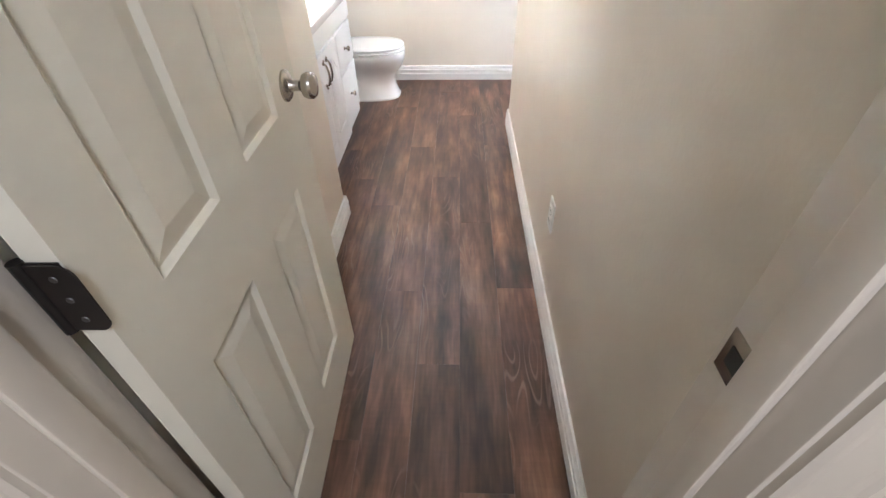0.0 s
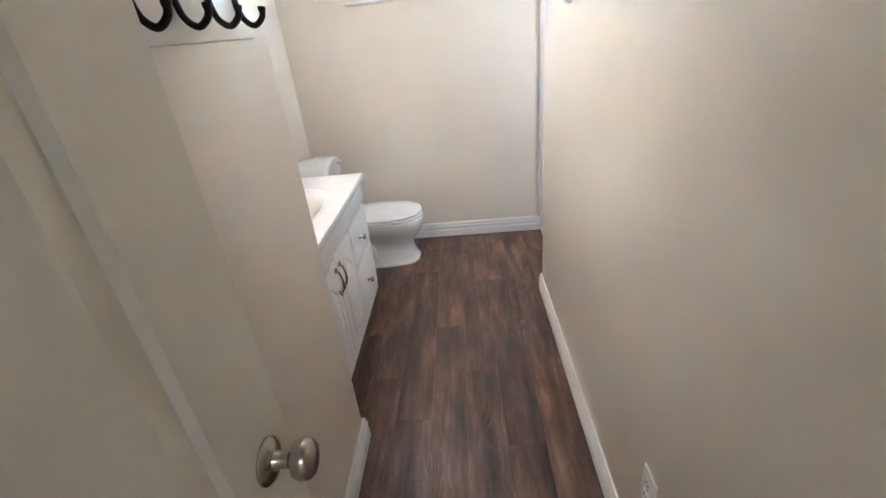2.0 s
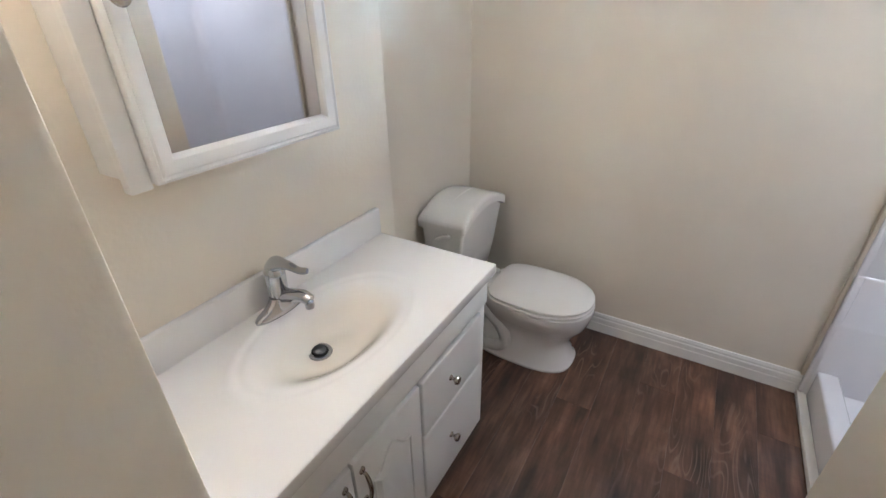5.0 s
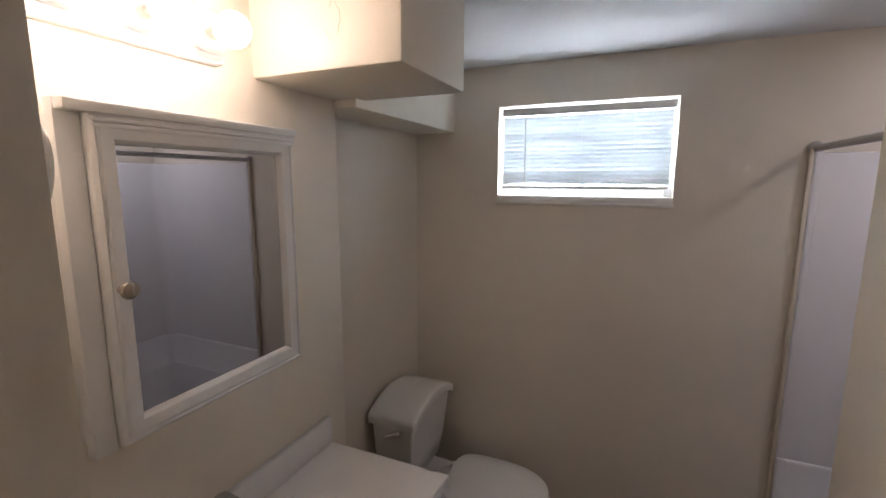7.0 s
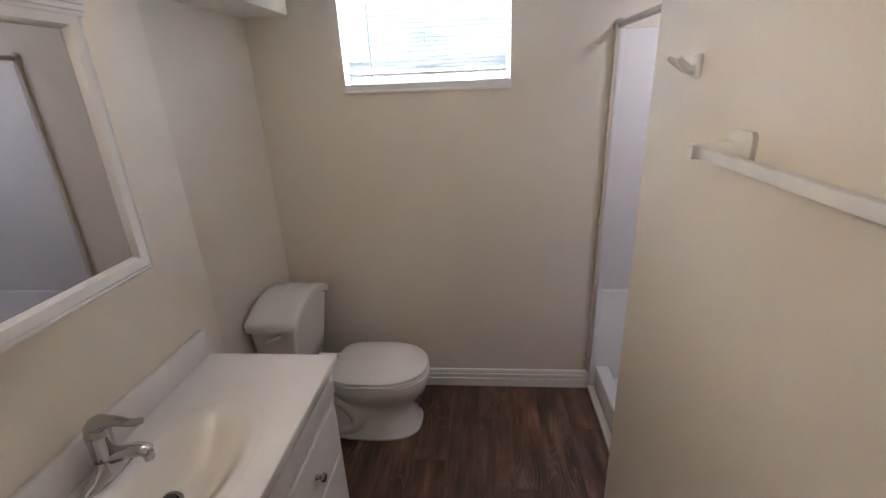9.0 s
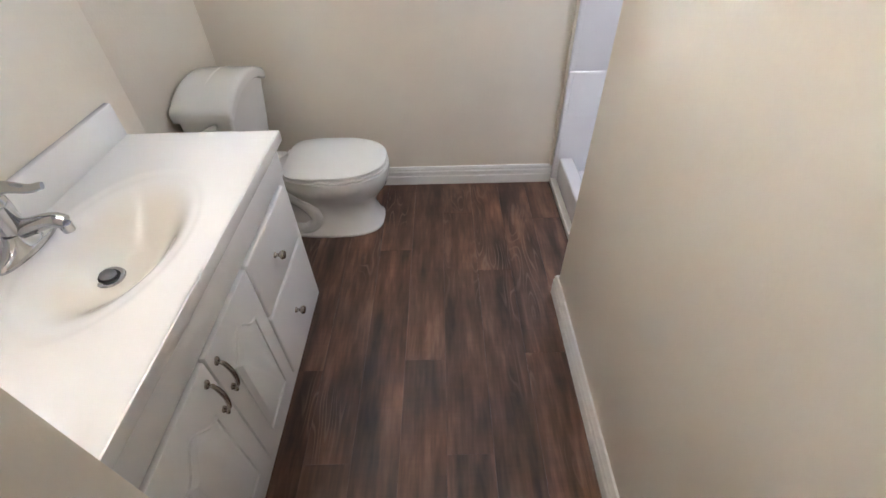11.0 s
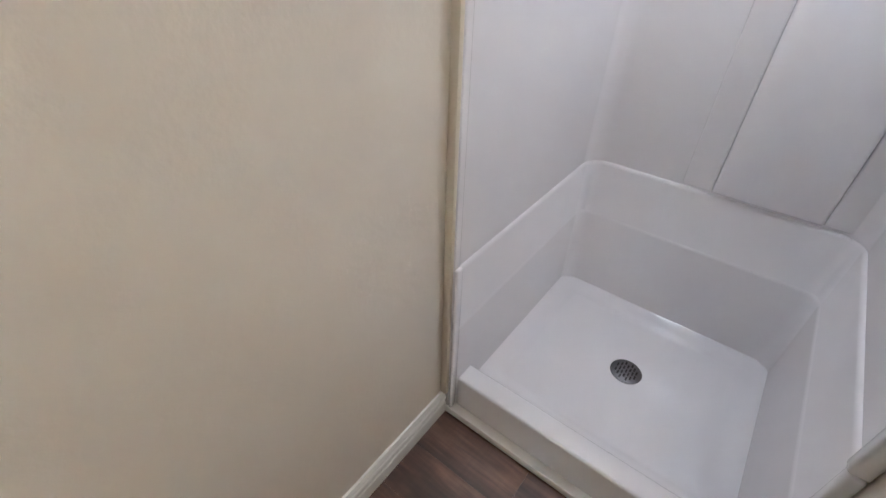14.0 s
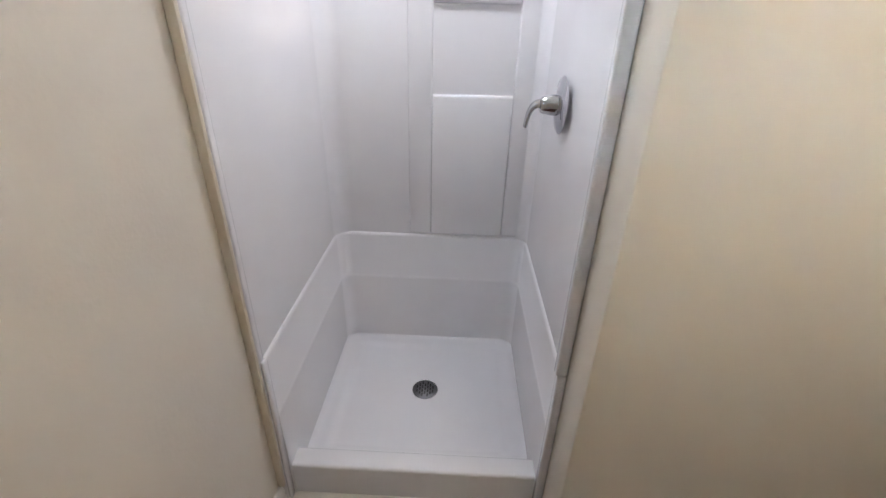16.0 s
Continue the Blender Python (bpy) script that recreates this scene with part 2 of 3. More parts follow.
b = box(-1.62, WX0, 0, 0.16, 0, H)
box(WX1, 1.14, 0, 0.16, 0, H, bm=b)
box(WX0, WX1, 0, 0.16, 0, 1.611, bm=b)
box(WX0, WX1, 0, 0.16, WZ1, H, bm=b)
solid("wall_window", b, WALL, "cream painted end wall with a small high window")
b = box(-2.2, -0.762, DY - 0.115, DY - 0.002, 0, H)
box(-0.03, 1.14, DY - 0.115, DY - 0.002, 0, H, bm=b)
box(-0.762, -0.03, DY - 0.115, DY - 0.002, 2.06, H, bm=b)
solid("wall_door", b, WALL, "cream painted wall with the bathroom doorway")
solid("wall_hall", box(-2.2, 1.14, -5.0, -4.9, 0, H), WALL, "cream painted hall wall opposite the door")
solid("wall_hall_left", box(-2.32, -2.2, -5.0, DY - 0.0, 0, H), WALL, "cream painted hall end wall")
solid("wall_hall_right", box(1.14, 1.26, -5.0, DY, 0, H), WALL, "cream painted hall end wall")
solid("ceiling", box(-2.32, 1.26, -5.0, 0.16, H, H + 0.08), CEIL, "textured off-white ceiling")
solid("ground", box(-2.32, 1.26, -5.0, 0.16, -0.06, -0.006), BLACK, "subfloor under the planks", "floor")
solid("floor_hall", box(-2.2, 1.14, -4.9, DY - 0.06, -0.006, 0.002), HALLF, "brown hall floor outside the doorway", "floor")
solid("soffit", box(VW - 0.02, -0.94, -1.16, -0.77, 1.97, H + 0.02, 0.012), WALL, "boxed-in cream duct soffit with hairline plaster cracks", "soffit")
solid("beam", box(TW - 0.02, -1.288, -0.83, 0.02, 1.942, H + 0.02, 0.006), WALL, "cream boxed beam over the toilet", "beam")

BB = [(0, 0.0), (0.014, 0.0), (0.014, 0.05), (0.0105, 0.0544), (0.0105, 0.0609), (0.014, 0.0653), (0.014, 0.0805), (0.01, 0.0859), (0.01, 0.0914), (0.012, 0.0958), (0.007, 0.1088), (0, 0.1088)]


def baseboard(p0, p1, n, a=0.0, c=0.0):
    solid("baseboard", extrude_profile(BB, (*p0, 0), (*p1, 0), (*n, 0), None, a, c), TRIM, "white grooved baseboard", "baseboard", smooth=False)


baseboard((0, RE), (0, DY), (-1, 0), 1, 0)
baseboard((0.125, RE), (0, RE), (0, 1), 0, 1)
baseboard((TW, 0), (0.14, 0), (0, -1), -1, 0)
baseboard((TW, -0.82), (TW, 0), (1, 0), 0, -1)
baseboard((LX, LY), (LX, DY), (1, 0), 1, 0)
baseboard((LX, LY), (-0.95, LY), (0, 1), 1, 0)

# ---- window ----
win = thing("window_1", "small white vinyl window with bright daylight behind", "window", "structure")
b = box(WX0, WX1, -0.004, 0.16, 1.611, WZ0, 0.004)
part("window_sill", b, TRIM, win, "white painted sill")
b = box(WX0 - 0.006, WX1 + 0.006, -0.014, 0.0, 1.603, 1.617, 0.003)
part("sill_nosing", b, TRIM, win)
for x0, x1, z0, z1 in ((WX0, WX0 + 0.03, WZ0, WZ1), (WX1 - 0.03, WX1, WZ0, WZ1), (WX0 + 0.03, WX1 - 0.03, WZ0, WZ0 + 0.03), (WX0 + 0.03, WX1 - 0.03, WZ1 - 0.03, WZ1), (-0.705, -0.675, WZ0 + 0.03, WZ1 - 0.03)):
    part("window_frame", box(x0, x1, 0.10, 0.15, z0, z1, 0.003), VINYL, win)
for x0, x1 in ((WX0 + 0.03, -0.705), (-0.675, WX1 - 0.03)):
    p = part("pane", box(x0, x1, 0.124, 0.128, WZ0 + 0.03, WZ1 - 0.03), GLASS, win)
    p.visible_shadow = False
b = box(WX0 - 0.6, WX1 + 0.6, 0.62, 0.63, WZ0 - 0.5, WZ1 + 0.6)
solid("backdrop", b, DAYLIGHT, "blown-out daylight outside the window", "backdrop")

blind = thing("window_blind", "white horizontal mini blind lowered, slats half open", "blind")
part("headrail", box(WX0 + 0.012, WX1 - 0.012, 0.02, 0.05, WZ1 - 0.045, WZ1 - 0.012, 0.003), VINYL, blind)
n_slat = 16
slat_mesh = None
for i in range(n_slat):
    z = WZ1 - 0.062 - i * 0.0188
    if slat_mesh is None:
        rings = []
        for x in (WX0 + 0.016, WX1 - 0.016):
            top = [(x, 0.0138 * s, 0.0022 * (1 - s * s)) for s in (-1, -0.5, 0, 0.5, 1)]
            rings.append(top + [(p[0], p[1], p[2] - 0.0008) for p in top[::-1]])
        slat_mesh = mesh_of("slat", loft(rings), SLAT)
    o = new("slat", slat_mesh)
    o.matrix_world = pose(0, 0.035, z, -60 + 1.5 * math.sin(i * 2.1), 0.12 * math.sin(i * 1.3), 0)
    o.parent = blind
zb = WZ1 - 0.062 - n_slat * 0.0188
part("bottom_rail", box(WX0 + 0.016, WX1 - 0.016, 0.022, 0.048, zb - 0.016, zb, 0.003), VINYL, blind)
for x in (WX0 + 0.16, -0.69, WX1 - 0.16):
    part("ladder_cord", tube([(x, 0.022, WZ1 - 0.05), (x, 0.022, zb)], 0.0008, 5), VINYL, blind)
part("wand", tube([(-0.94, 0.012, WZ1 - 0.055), (-0.938, 0.006, WZ1 - 0.2), (-0.936, 0.004, WZ0 + 0.012)], 0.0032, 6), PLATE, blind, "slim clear tilt wand")

# ---- doorway and door ----
frame_ob = thing("door_frame", "cream painted door frame with moulded casing", "door frame", "structure")
JR, JL = -0.060, -0.742
# side jambs and stops take the darker casing colour in place of weaker light
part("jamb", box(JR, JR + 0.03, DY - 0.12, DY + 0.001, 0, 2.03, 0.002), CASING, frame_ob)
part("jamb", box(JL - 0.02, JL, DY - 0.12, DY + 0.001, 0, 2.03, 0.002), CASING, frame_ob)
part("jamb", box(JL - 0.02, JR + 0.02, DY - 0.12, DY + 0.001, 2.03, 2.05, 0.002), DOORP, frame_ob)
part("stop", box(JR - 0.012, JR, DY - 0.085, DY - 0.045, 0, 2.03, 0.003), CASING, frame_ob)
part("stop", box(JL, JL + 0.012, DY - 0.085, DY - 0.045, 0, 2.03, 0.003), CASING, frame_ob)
# casing profile: (across, out)
CAS = [(0, 0), (0.0, 0.010), (0.006, 0.014), (0.012, 0.010), (0.016, 0.012), (0.046, 0.015), (0.052, 0.018), (0.060, 0.020), (0.066, 0.016), (0.070, 0.0)]


def casing(x, s, y, out, z1):
    rings = [[(x + s * a, y + out * o, z) for a, o in CAS] for z in (0, z1)]
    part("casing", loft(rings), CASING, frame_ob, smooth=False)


casing(JR + 0.006, 1, DY - 0.1175, -1, 2.045)
casing(JL - 0.006, -1, DY - 0.1175, -1, 2.045)
rings = [[(x, DY - 0.1175 - o, 2.045 + a) for a, o in CAS] for x in (JL - 0.08, JR + 0.08)]
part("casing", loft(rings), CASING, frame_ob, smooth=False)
strike = part("strike_plate", box(JR - 0.0015, JR + 0.001, DY - 0.046, DY - 0.008, 0.905, 0.962, 0.0006), NICKEL, frame_ob, "worn nickel strike plate")
part("latch_hole", box(JR - 0.0025, JR - 0.0005, DY - 0.038, DY - 0.018, 0.922, 0.946, 0.0), BLACK, strike)

# the open door, hinged at the corner of the jamb; built flat along its own x
door = thing("door_1", "open cream six-panel door with nickel knob and black hinges", "door", "structure")
door.matrix_world = pose(-0.724, DY, 0.0, 0, 0, 90.8)
DW, DH, DT = 0.715, 2.02, 0.035
cols = [(0.092, 0.268), (0.381, 0.568)]
rows_p = [(0.205, 0.745), (0.915, 1.52), (1.62, 1.87)]


def panel_face(bm, x0, x1, z0, z1, y, out):
    """A sunk moulding round a raised field."""
    steps = [(0.0, 0.0), (0.010, -0.008), (0.014, -0.008), (0.046, -0.002)]
    rings = []
    for ins, dep in steps:
        rings.append([(x0 + ins, y + out * dep, z0 + ins), (x1 - ins, y + out * dep, z0 + ins), (x1 - ins, y + out * dep, z1 - ins), (x0 + ins, y + out * dep, z1 - ins)])
    rows_v = [[bm.verts.new(p) for p in r] for r in rings]
    for a, c in zip(rows_v, rows_v[1:]):
        for i in range(4):
            bm.faces.new((a[i], a[(i + 1) % 4], c[(i + 1) % 4], c[i]))
    bm.faces.new(rows_v[-1])


b = bmesh.new()
xs = [0, cols[0][0], cols[0][1], cols[1][0], cols[1][1], DW]
zs = [0.012, rows_p[0][0], rows_p[0][1], rows_p[1][0], rows_p[1][1], rows_p[2][0], rows_p[2][1], DH]
for y, out in ((-DT, -1), (0.0, 1)):
    for i in range(5):
        for k in range(7):
            if i in (1, 3) and k in (1, 3, 5):
                panel_face(b, xs[i], xs[i + 1], zs[k], zs[k + 1], y, out)
            else:
                b.faces.new([b.verts.new(p) for p in ((xs[i], y, zs[k]), (xs[i + 1], y, zs[k]), (xs[i + 1], y, zs[k + 1]), (xs[i], y, zs[k + 1]))])
for x in (0, DW):
    b.faces.new([b.verts.new(p) for p in ((x, -DT, 0.012), (x, 0, 0.012), (x, 0, DH), (x, -DT, DH))])
for z in (0.012, DH):
    b.faces.new([b.verts.new(p) for p in ((0, -DT, z), (DW, -DT, z), (DW, 0, z), (0, 0, z))])
bmesh.ops.remove_doubles(b, verts=b.verts, dist=0.0001)
part("leaf", b, DOORP, door, "cream moulded six-panel leaf", smooth=False)
for side, y in ((-1, -DT), (1, 0.0)):
    kp = [(0.0, 0.0), (0.033, 0.0), (0.033, 0.004), (0.028, 0.009), (0.014, 0.012), (0.011, 0.020), (0.011, 0.032), (0.015, 0.037), (0.024, 0.041), (0.028, 0.050), (0.027, 0.060), (0.022, 0.066), (0.010, 0.069), (0.0005, 0.0695)]
    part("knob", lathe(kp, pose(DW - 0.070, y, 0.950, 90 if side < 0 else -90, 0, 0), 28), NICKEL, door, "satin nickel round knob")
part("latch", box(DW - 0.001, DW + 0.008, -0.026, -0.010, 0.94, 0.96, 0.002), NICKEL, door)
for z in (0.20, 0.985, 1.82):
    hb = box(-0.002, 0.0, -0.033, 0.0, z - 0.045, z + 0.045, 0.0006)
    rounded = [(-0.030 + 0.015 * math.cos(a), z + k * 0.030 + 0.015 * math.sin(a)) for k, q in ((1, 90), (-1, 180)) for a in [radians(q + 15 * i) for i in range(7)]] + [(0.0, z - 0.045), (0.0, z + 0.045)]
    loft([[(x, yy, zz) for yy, zz in rounded] for x in (-0.006, -0.0042)], hb)
    tube([(-0.004, 0.004, z - 0.048), (-0.004, 0.004, z + 0.048)], 0.007, 12, hb)
    hg = part("hinge", hb, BRONZE, door, "black butt hinge")
    for dz in (-0.028, 0.0, 0.028):
        part("screw", lathe([(0.0, 0), (0.004, 0), (0.0035, 0.001), (0.0003, 0.0014)], pose(-0.006, -0.022, z + dz, 0, -90, 0), 10), STEEL, hg)

# ---- outlet, hooks, towel bar ----
outlet = thing("wall_outlet", "white duplex outlet plate low on the cream wall", "outlet")
part("plate", box(-0.006, 0.0, -2.405, -2.335, 0.325, 0.441, 0.0025), PLATE, outlet)
for z in (0.361, 0.405):
    s = part("socket", box(-0.0085, -0.005, -2.386, -2.354, z - 0.014, z + 0.014, 0.003), PLATE, outlet)
    for y in (-2.376, -2.364):
        part("slot", box(-0.0092, -0.008, y - 0.001, y + 0.001, z - 0.004, z + 0.006), BLACK, s)
part("screw", lathe([(0, 0), (0.003, 0), (0.0025, 0.001), (0.0003, 0.0012)], pose(-0.006, -2.37, 0.383, 0, -90, 0), 10), STEEL, outlet)

rail = thing("coat_hook_rail", "white wooden rail with dark bronze coat hooks", "coat hooks")
part("board", box(LX, LX + 0.018, -2.47, -1.975, 1.469, 1.577, 0.004), TRIM, rail)
for y in (-2.385, -2.27, -2.155, -2.04):
    hp = smooth_path([(LX + 0.02, y, 1.560), (LX + 0.022, y, 1.535), (LX + 0.030, y, 1.507), (LX + 0.050, y, 1.493), (LX + 0.070, y, 1.507), (LX + 0.074, y, 1.527)])
    hk = tube(hp, [0.006] * (len(hp) - 4) + [0.0065, 0.0075, 0.008, 0.0075], 10)
    box(LX + 0.016, LX + 0.022, y - 0.010, y + 0.010, 1.530, 1.571, 0.003, hk)
    part("hook", hk, BRONZE, rail, "curved dark bronze hook")

BY0, BY1, BZ = -1.315, -2.235, 1.512
bar = thing("towel_bar", "white square towel bar on two wall brackets", "towel bar")
part("rod", box(-0.078, -0.062, BY1, BY0, BZ - 0.009, BZ + 0.009, 0.002), TRIM, bar)
for y, s in ((BY0, -1), (BY1, 1)):
    rings = []
    for x, hy, hz in ((0.0, 0.030, 0.033), (-0.008, 0.030, 0.033), (-0.014, 0.024, 0.028), (-0.022, 0.015, 0.018), (-0.050, 0.010, 0.013), (-0.084, 0.009, 0.012)):
        yc = y + s * 0.012 * (1 + x / 0.084)
        rings.append([(x, yc + hy * a, BZ + hz * c) for a, c in ((-1, -0.8), (-0.8, -1), (0.8, -1), (1, -0.8), (1, 0.8), (0.8, 1), (-0.8, 1), (-1, 0.8))])
    part("bracket", loft(rings), TRIM, bar, "white flared wall bracket")

hook = thing("robe_hook", "small cream ceramic robe hook on the wall", "hook")
part("plate", box(-0.010, 0.0, -1.125, -1.085, 1.625, 1.675, 0.005, seg=3), PLATE, hook)
for s in (-1, 1):
    pth = smooth_path([(-0.006, -1.105, 1.642), (-0.022, -1.105 + s * 0.005, 1.645), (-0.040, -1.105 + s * 0.016, 1.658), (-0.052, -1.105 + s * 0.024, 1.668)], 4)
    part("prong", tube(pth, [0.011 - 0.0005 * i for i in range(len(pth))], 10), PLATE, hook)

ring = thing("towel_ring", "white towel ring on the alcove wall", "towel ring")
part("bracket", box(-1.075, -1.025, LY, LY + 0.035, 1.75, 1.80, 0.008, seg=3), TRIM, ring)
part("ring", tube([(-1.045 + 0.060 * math.sin(a), LY + 0.045 + 0.01 * math.cos(a), 1.715 + 0.060 * math.cos(a)) for a in [2 * math.pi * i / 40 for i in range(41)]], 0.007, 10), TRIM, ring)

# ---- vanity cabinet ----
CF, CY0, CY1 = -0.945, -1.853, -0.945      # carcass front, ends
CT = 0.823
van = thing("vanity_cabinet", "white bathroom vanity cabinet with two doors and two drawers", "vanity cabinet")
b = box(VW + 0.002, CF, CY0, CY1, 0.155, 0.68, 0.002)
box(CF - 0.018, CF, CY0, CY1, 0.68, CT - 0.034, 0.001, b)
box(VW + 0.002, CF - 0.018, CY1 - 0.018, CY1, 0.68, CT - 0.034, 0.001, b)
box(VW + 0.002, VW + 0.02, CY0, CY1 - 0.018, 0.68, CT - 0.034, 0.001, b)
part("body", b, CABINET, van)
part("toe_kick", box(VW + 0.02, CF - 0.07, CY0, CY1 - 0.01, 0.0, 0.155, 0.002), CABINET, van)
part("apron", box(CF, CF + 0.010, CY0 + 0.004, CY1 - 0.004, 0.695, CT - 0.036, 0.003), CABINET, van)


def arched_door(y0, y1, z0, z1):
    """A slab door with a raised field under a cathedral arch."""
    d = part("door", box(CF, CF + 0.018, y0, y1, z0, z1, 0.004), CABINET, van, "white door with a raised arched panel")
    yc, hw, mz = (y0 + y1) / 2, (y1 - y0) / 2 - 0.05, z1 - 0.115
    outline = [(yc - hw, z0 + 0.055), (yc + hw, z0 + 0.055), (yc + hw, mz)]
    for i in range(1, 16):
        a = i / 16
        y = yc + hw * (1 - 2 * a)
        s = abs(1 - 2 * a)
        outline.append((y, mz + 0.055 * (0.5 + 0.5 * math.cos(math.pi * min(1.0, s * 1.15)))))
    outline.append((yc - hw, mz))
    zc = (z0 + z1) / 2
    rings = []
    for k, x in ((1.0, 0.0175), (0.985, 0.0225), (0.955, 0.0225), (0.93, 0.0188), (0.80, 0.0255), (0.79, 0.026)):
        rings.append([(CF + x, yc + (y - yc) * (1 - (1 - k) * 1.3), zc + (z - zc) * (1 - (1 - k) * 0.7)) for y, z in outline])
    part("raised_panel", loft(rings), CABINET, d)
    return d


def pull(parent, y, z0, z1):
    pth = smooth_path([(CF + 0.018, y, z1), (CF + 0.032, y, z1 - 0.006), (CF + 0.040, y, (z0 + z1) / 2), (CF + 0.032, y, z0 + 0.006), (CF + 0.018, y, z0)], 5)
    n = len(pth)
    h = tube(pth, [0.0035 + 0.0018 * math.sin(math.pi * i / (n - 1)) for i in range(n)], 8)
    for z, s in ((z1, 1), (z0, -1)):
        lathe([(0, 0), (0.0075, 0), (0.0075, 0.003), (0.005, 0.006), (0.0003, 0.0075)], pose(CF + 0.018, y, z, 0, 90, 0), 14, h)
        lathe([(0.0002, -0.006), (0.0045, -0.003), (0.005, 0.0), (0.004, 0.004), (0.0002, 0.007)], pose(CF + 0.024, y, z + s * 0.011, 0, 0, 0), 12, h)
    part("handle", h, NICKEL, parent, "antique nickel bow handle")


d1 = arched_door(-1.592, -1.345, 0.225, 0.690)
d2 = arched_door(-1.848, -1.598, 0.225, 0.690)
pull(d1, -1.572, 0.555, 0.650)
pull(d2, -1.625, 0.555, 0.650)
for z0, z1 in ((0.492, 0.690), (0.225, 0.484)):
    dr = part("drawer", box(CF, CF + 0.019, -1.337, -1.000, z0, z1, 0.007, seg=3), CABINET, van, "white slab drawer front with rounded edges")
    part("knob", lathe([(0, 0), (0.009, 0), (0.008, 0.003), (0.005, 0.006), (0.0055, 0.012), (0.011, 0.017), (0.0135, 0.022), (0.011, 0.028), (0.0003, 0.030)], pose(CF + 0.019, -1.195, (z0 + z1) / 2, 0, 90, 0), 20), NICKEL, dr, "round nickel knob")

# one-piece top with the basin sunk into it
top = thing("sink_countertop", "white cultured marble vanity top with integral oval basin", "sink")
SX, SY, AX, AY, SD = -1.150, -1.385, 0.135, 0.225, 0.084
TX0, TX1, TY0, TY1 = VW + 0.002, -0.925, -1.853, -0.925


def ease(t):
    t = min(1.0, max(0.0, t))
    return t * t * (3 - 2 * t)


def top_z(x, y):
    r = math.hypot((x - SX) / AX, (y - SY) / AY)
    z = CT - 0.004 * ease((1.22 - r) / 0.14)
    return z - SD * ease((1.10 - r) / 0.85)


nx, ny = 110, 220
b = bmesh.new()
grid = [[b.verts.new((TX0 + (TX1 - TX0) * i / nx, TY0 + (TY1 - TY0) * j / ny, 0)) for j in range(ny + 1)] for i in range(nx + 1)]
for row in grid:
    for v in row:
        v.co.z = top_z(v.co.x, v.co.y)
for i in range(nx):
    for j in range(ny):
        b.faces.new((grid[i][j], grid[i + 1][j], grid[i + 1][j + 1], grid[i][j + 1]))
part("basin_top", b, BASIN, top)
b = box(TX1 - 0.006, TX1 + 0.004, TY0, TY1 + 0.004, CT - 0.034, CT + 0.0, 0.004)
box(TX0, TX1, TY1 - 0.006, TY1 + 0.004, CT - 0.034, CT, 0.004, b)
part("edge", b, MARBLE, top)
part("backsplash", box(VW + 0.001, VW + 0.021, TY0, TY1, CT - 0.002, 0.917, 0.004), MARBLE, top)
zd = top_z(-1.185, -1.412)
dr = part("drain", lathe([(0.0, -0.004), (0.030, -0.004), (0.032, 0.000), (0.030, 0.003), (0.022, 0.002), (0.020, -0.002), (0.0003, -0.003)], pose(-1.185, -1.412, zd + 0.004, 0, 4, 0), 28), CHROME, top, "chrome pop-up drain")
part("gap", lathe([(0.0, 0.0), (0.021, 0.0), (0.021, 0.001), (0.0003, 0.001)], pose(-1.185, -1.412, zd + 0.0065, 3, 6, 0), 24), BLACK, dr)
part("stopper", lathe([(0.0, 0.0), (0.016, 0.0), (0.0165, 0.004), (0.012, 0.007), (0.0003, 0.008)], pose(-1.185, -1.412, zd + 0.009, 4, 12, 0), 24), STEEL, dr)

# ---- faucet ----
fau = thing("faucet", "chrome single-lever basin faucet", "faucet")
FX, FY, FZ = -1.310, -1.402, CT
rings = []
for z, hx, hy in ((0.0, 0.026, 0.082), (0.006, 0.027, 0.083), (0.012, 0.025, 0.078), (0.020, 0.023, 0.055), (0.032, 0.022, 0.036), (0.045, 0.022, 0.028)):
    rings.append([(FX + hx * math.cos(a), FY + hy * math.sin(a), FZ + z) for a in [2 * math.pi * i / 32 for i in range(32)]])
part("base", loft(rings), CHROME, fau)
part("column", lathe([(0.022, 0.03), (0.024, 0.05), (0.025, 0.085), (0.026, 0.105), (0.025, 0.118), (0.019, 0.128), (0.0005, 0.131)], pose(FX, FY, FZ), 28), CHROME, fau)
sp = smooth_path([(FX + 0.005, FY, FZ + 0.045), (FX + 0.05, FY + 0.002, FZ + 0.058), (FX + 0.085, FY + 0.004, FZ + 0.066), (FX + 0.108, FY + 0.005, FZ + 0.060)])
part("spout", tube(sp, [0.020 - 0.0003 * i for i in range(len(sp))], 14, None, 0.75), CHROME, fau)
part("aerator", lathe([(0.0, 0), (0.011, 0), (0.012, 0.018), (0.0, 0.02)], pose(FX + 0.102, FY + 0.005, FZ + 0.038), 18), CHROME, fau)
lv = smooth_path([(FX - 0.018, FY, FZ + 0.115), (FX + 0.01, FY + 0.001, FZ + 0.138), (FX + 0.05, FY + 0.003, FZ + 0.145), (FX + 0.085, FY + 0.005, FZ + 0.140), (FX + 0.115, FY + 0.006, FZ + 0.146)])
part("lever", tube(lv, [0.022, 0.0225, 0.023, 0.023, 0.0225, 0.022, 0.021, 0.020, 0.018, 0.016, 0.014, 0.013, 0.012, 0.011, 0.0105, 0.010, 0.0095, 0.009, 0.0088, 0.0085, 0.0085, 0.0085, 0.0085, 0.008, 0.007], 14, None, 0.6), CHROME, fau)
part("lift_rod", tube([(FX - 0.032, FY, FZ), (FX - 0.032, FY, FZ + 0.055)], 0.003, 8), CHROME, fau)

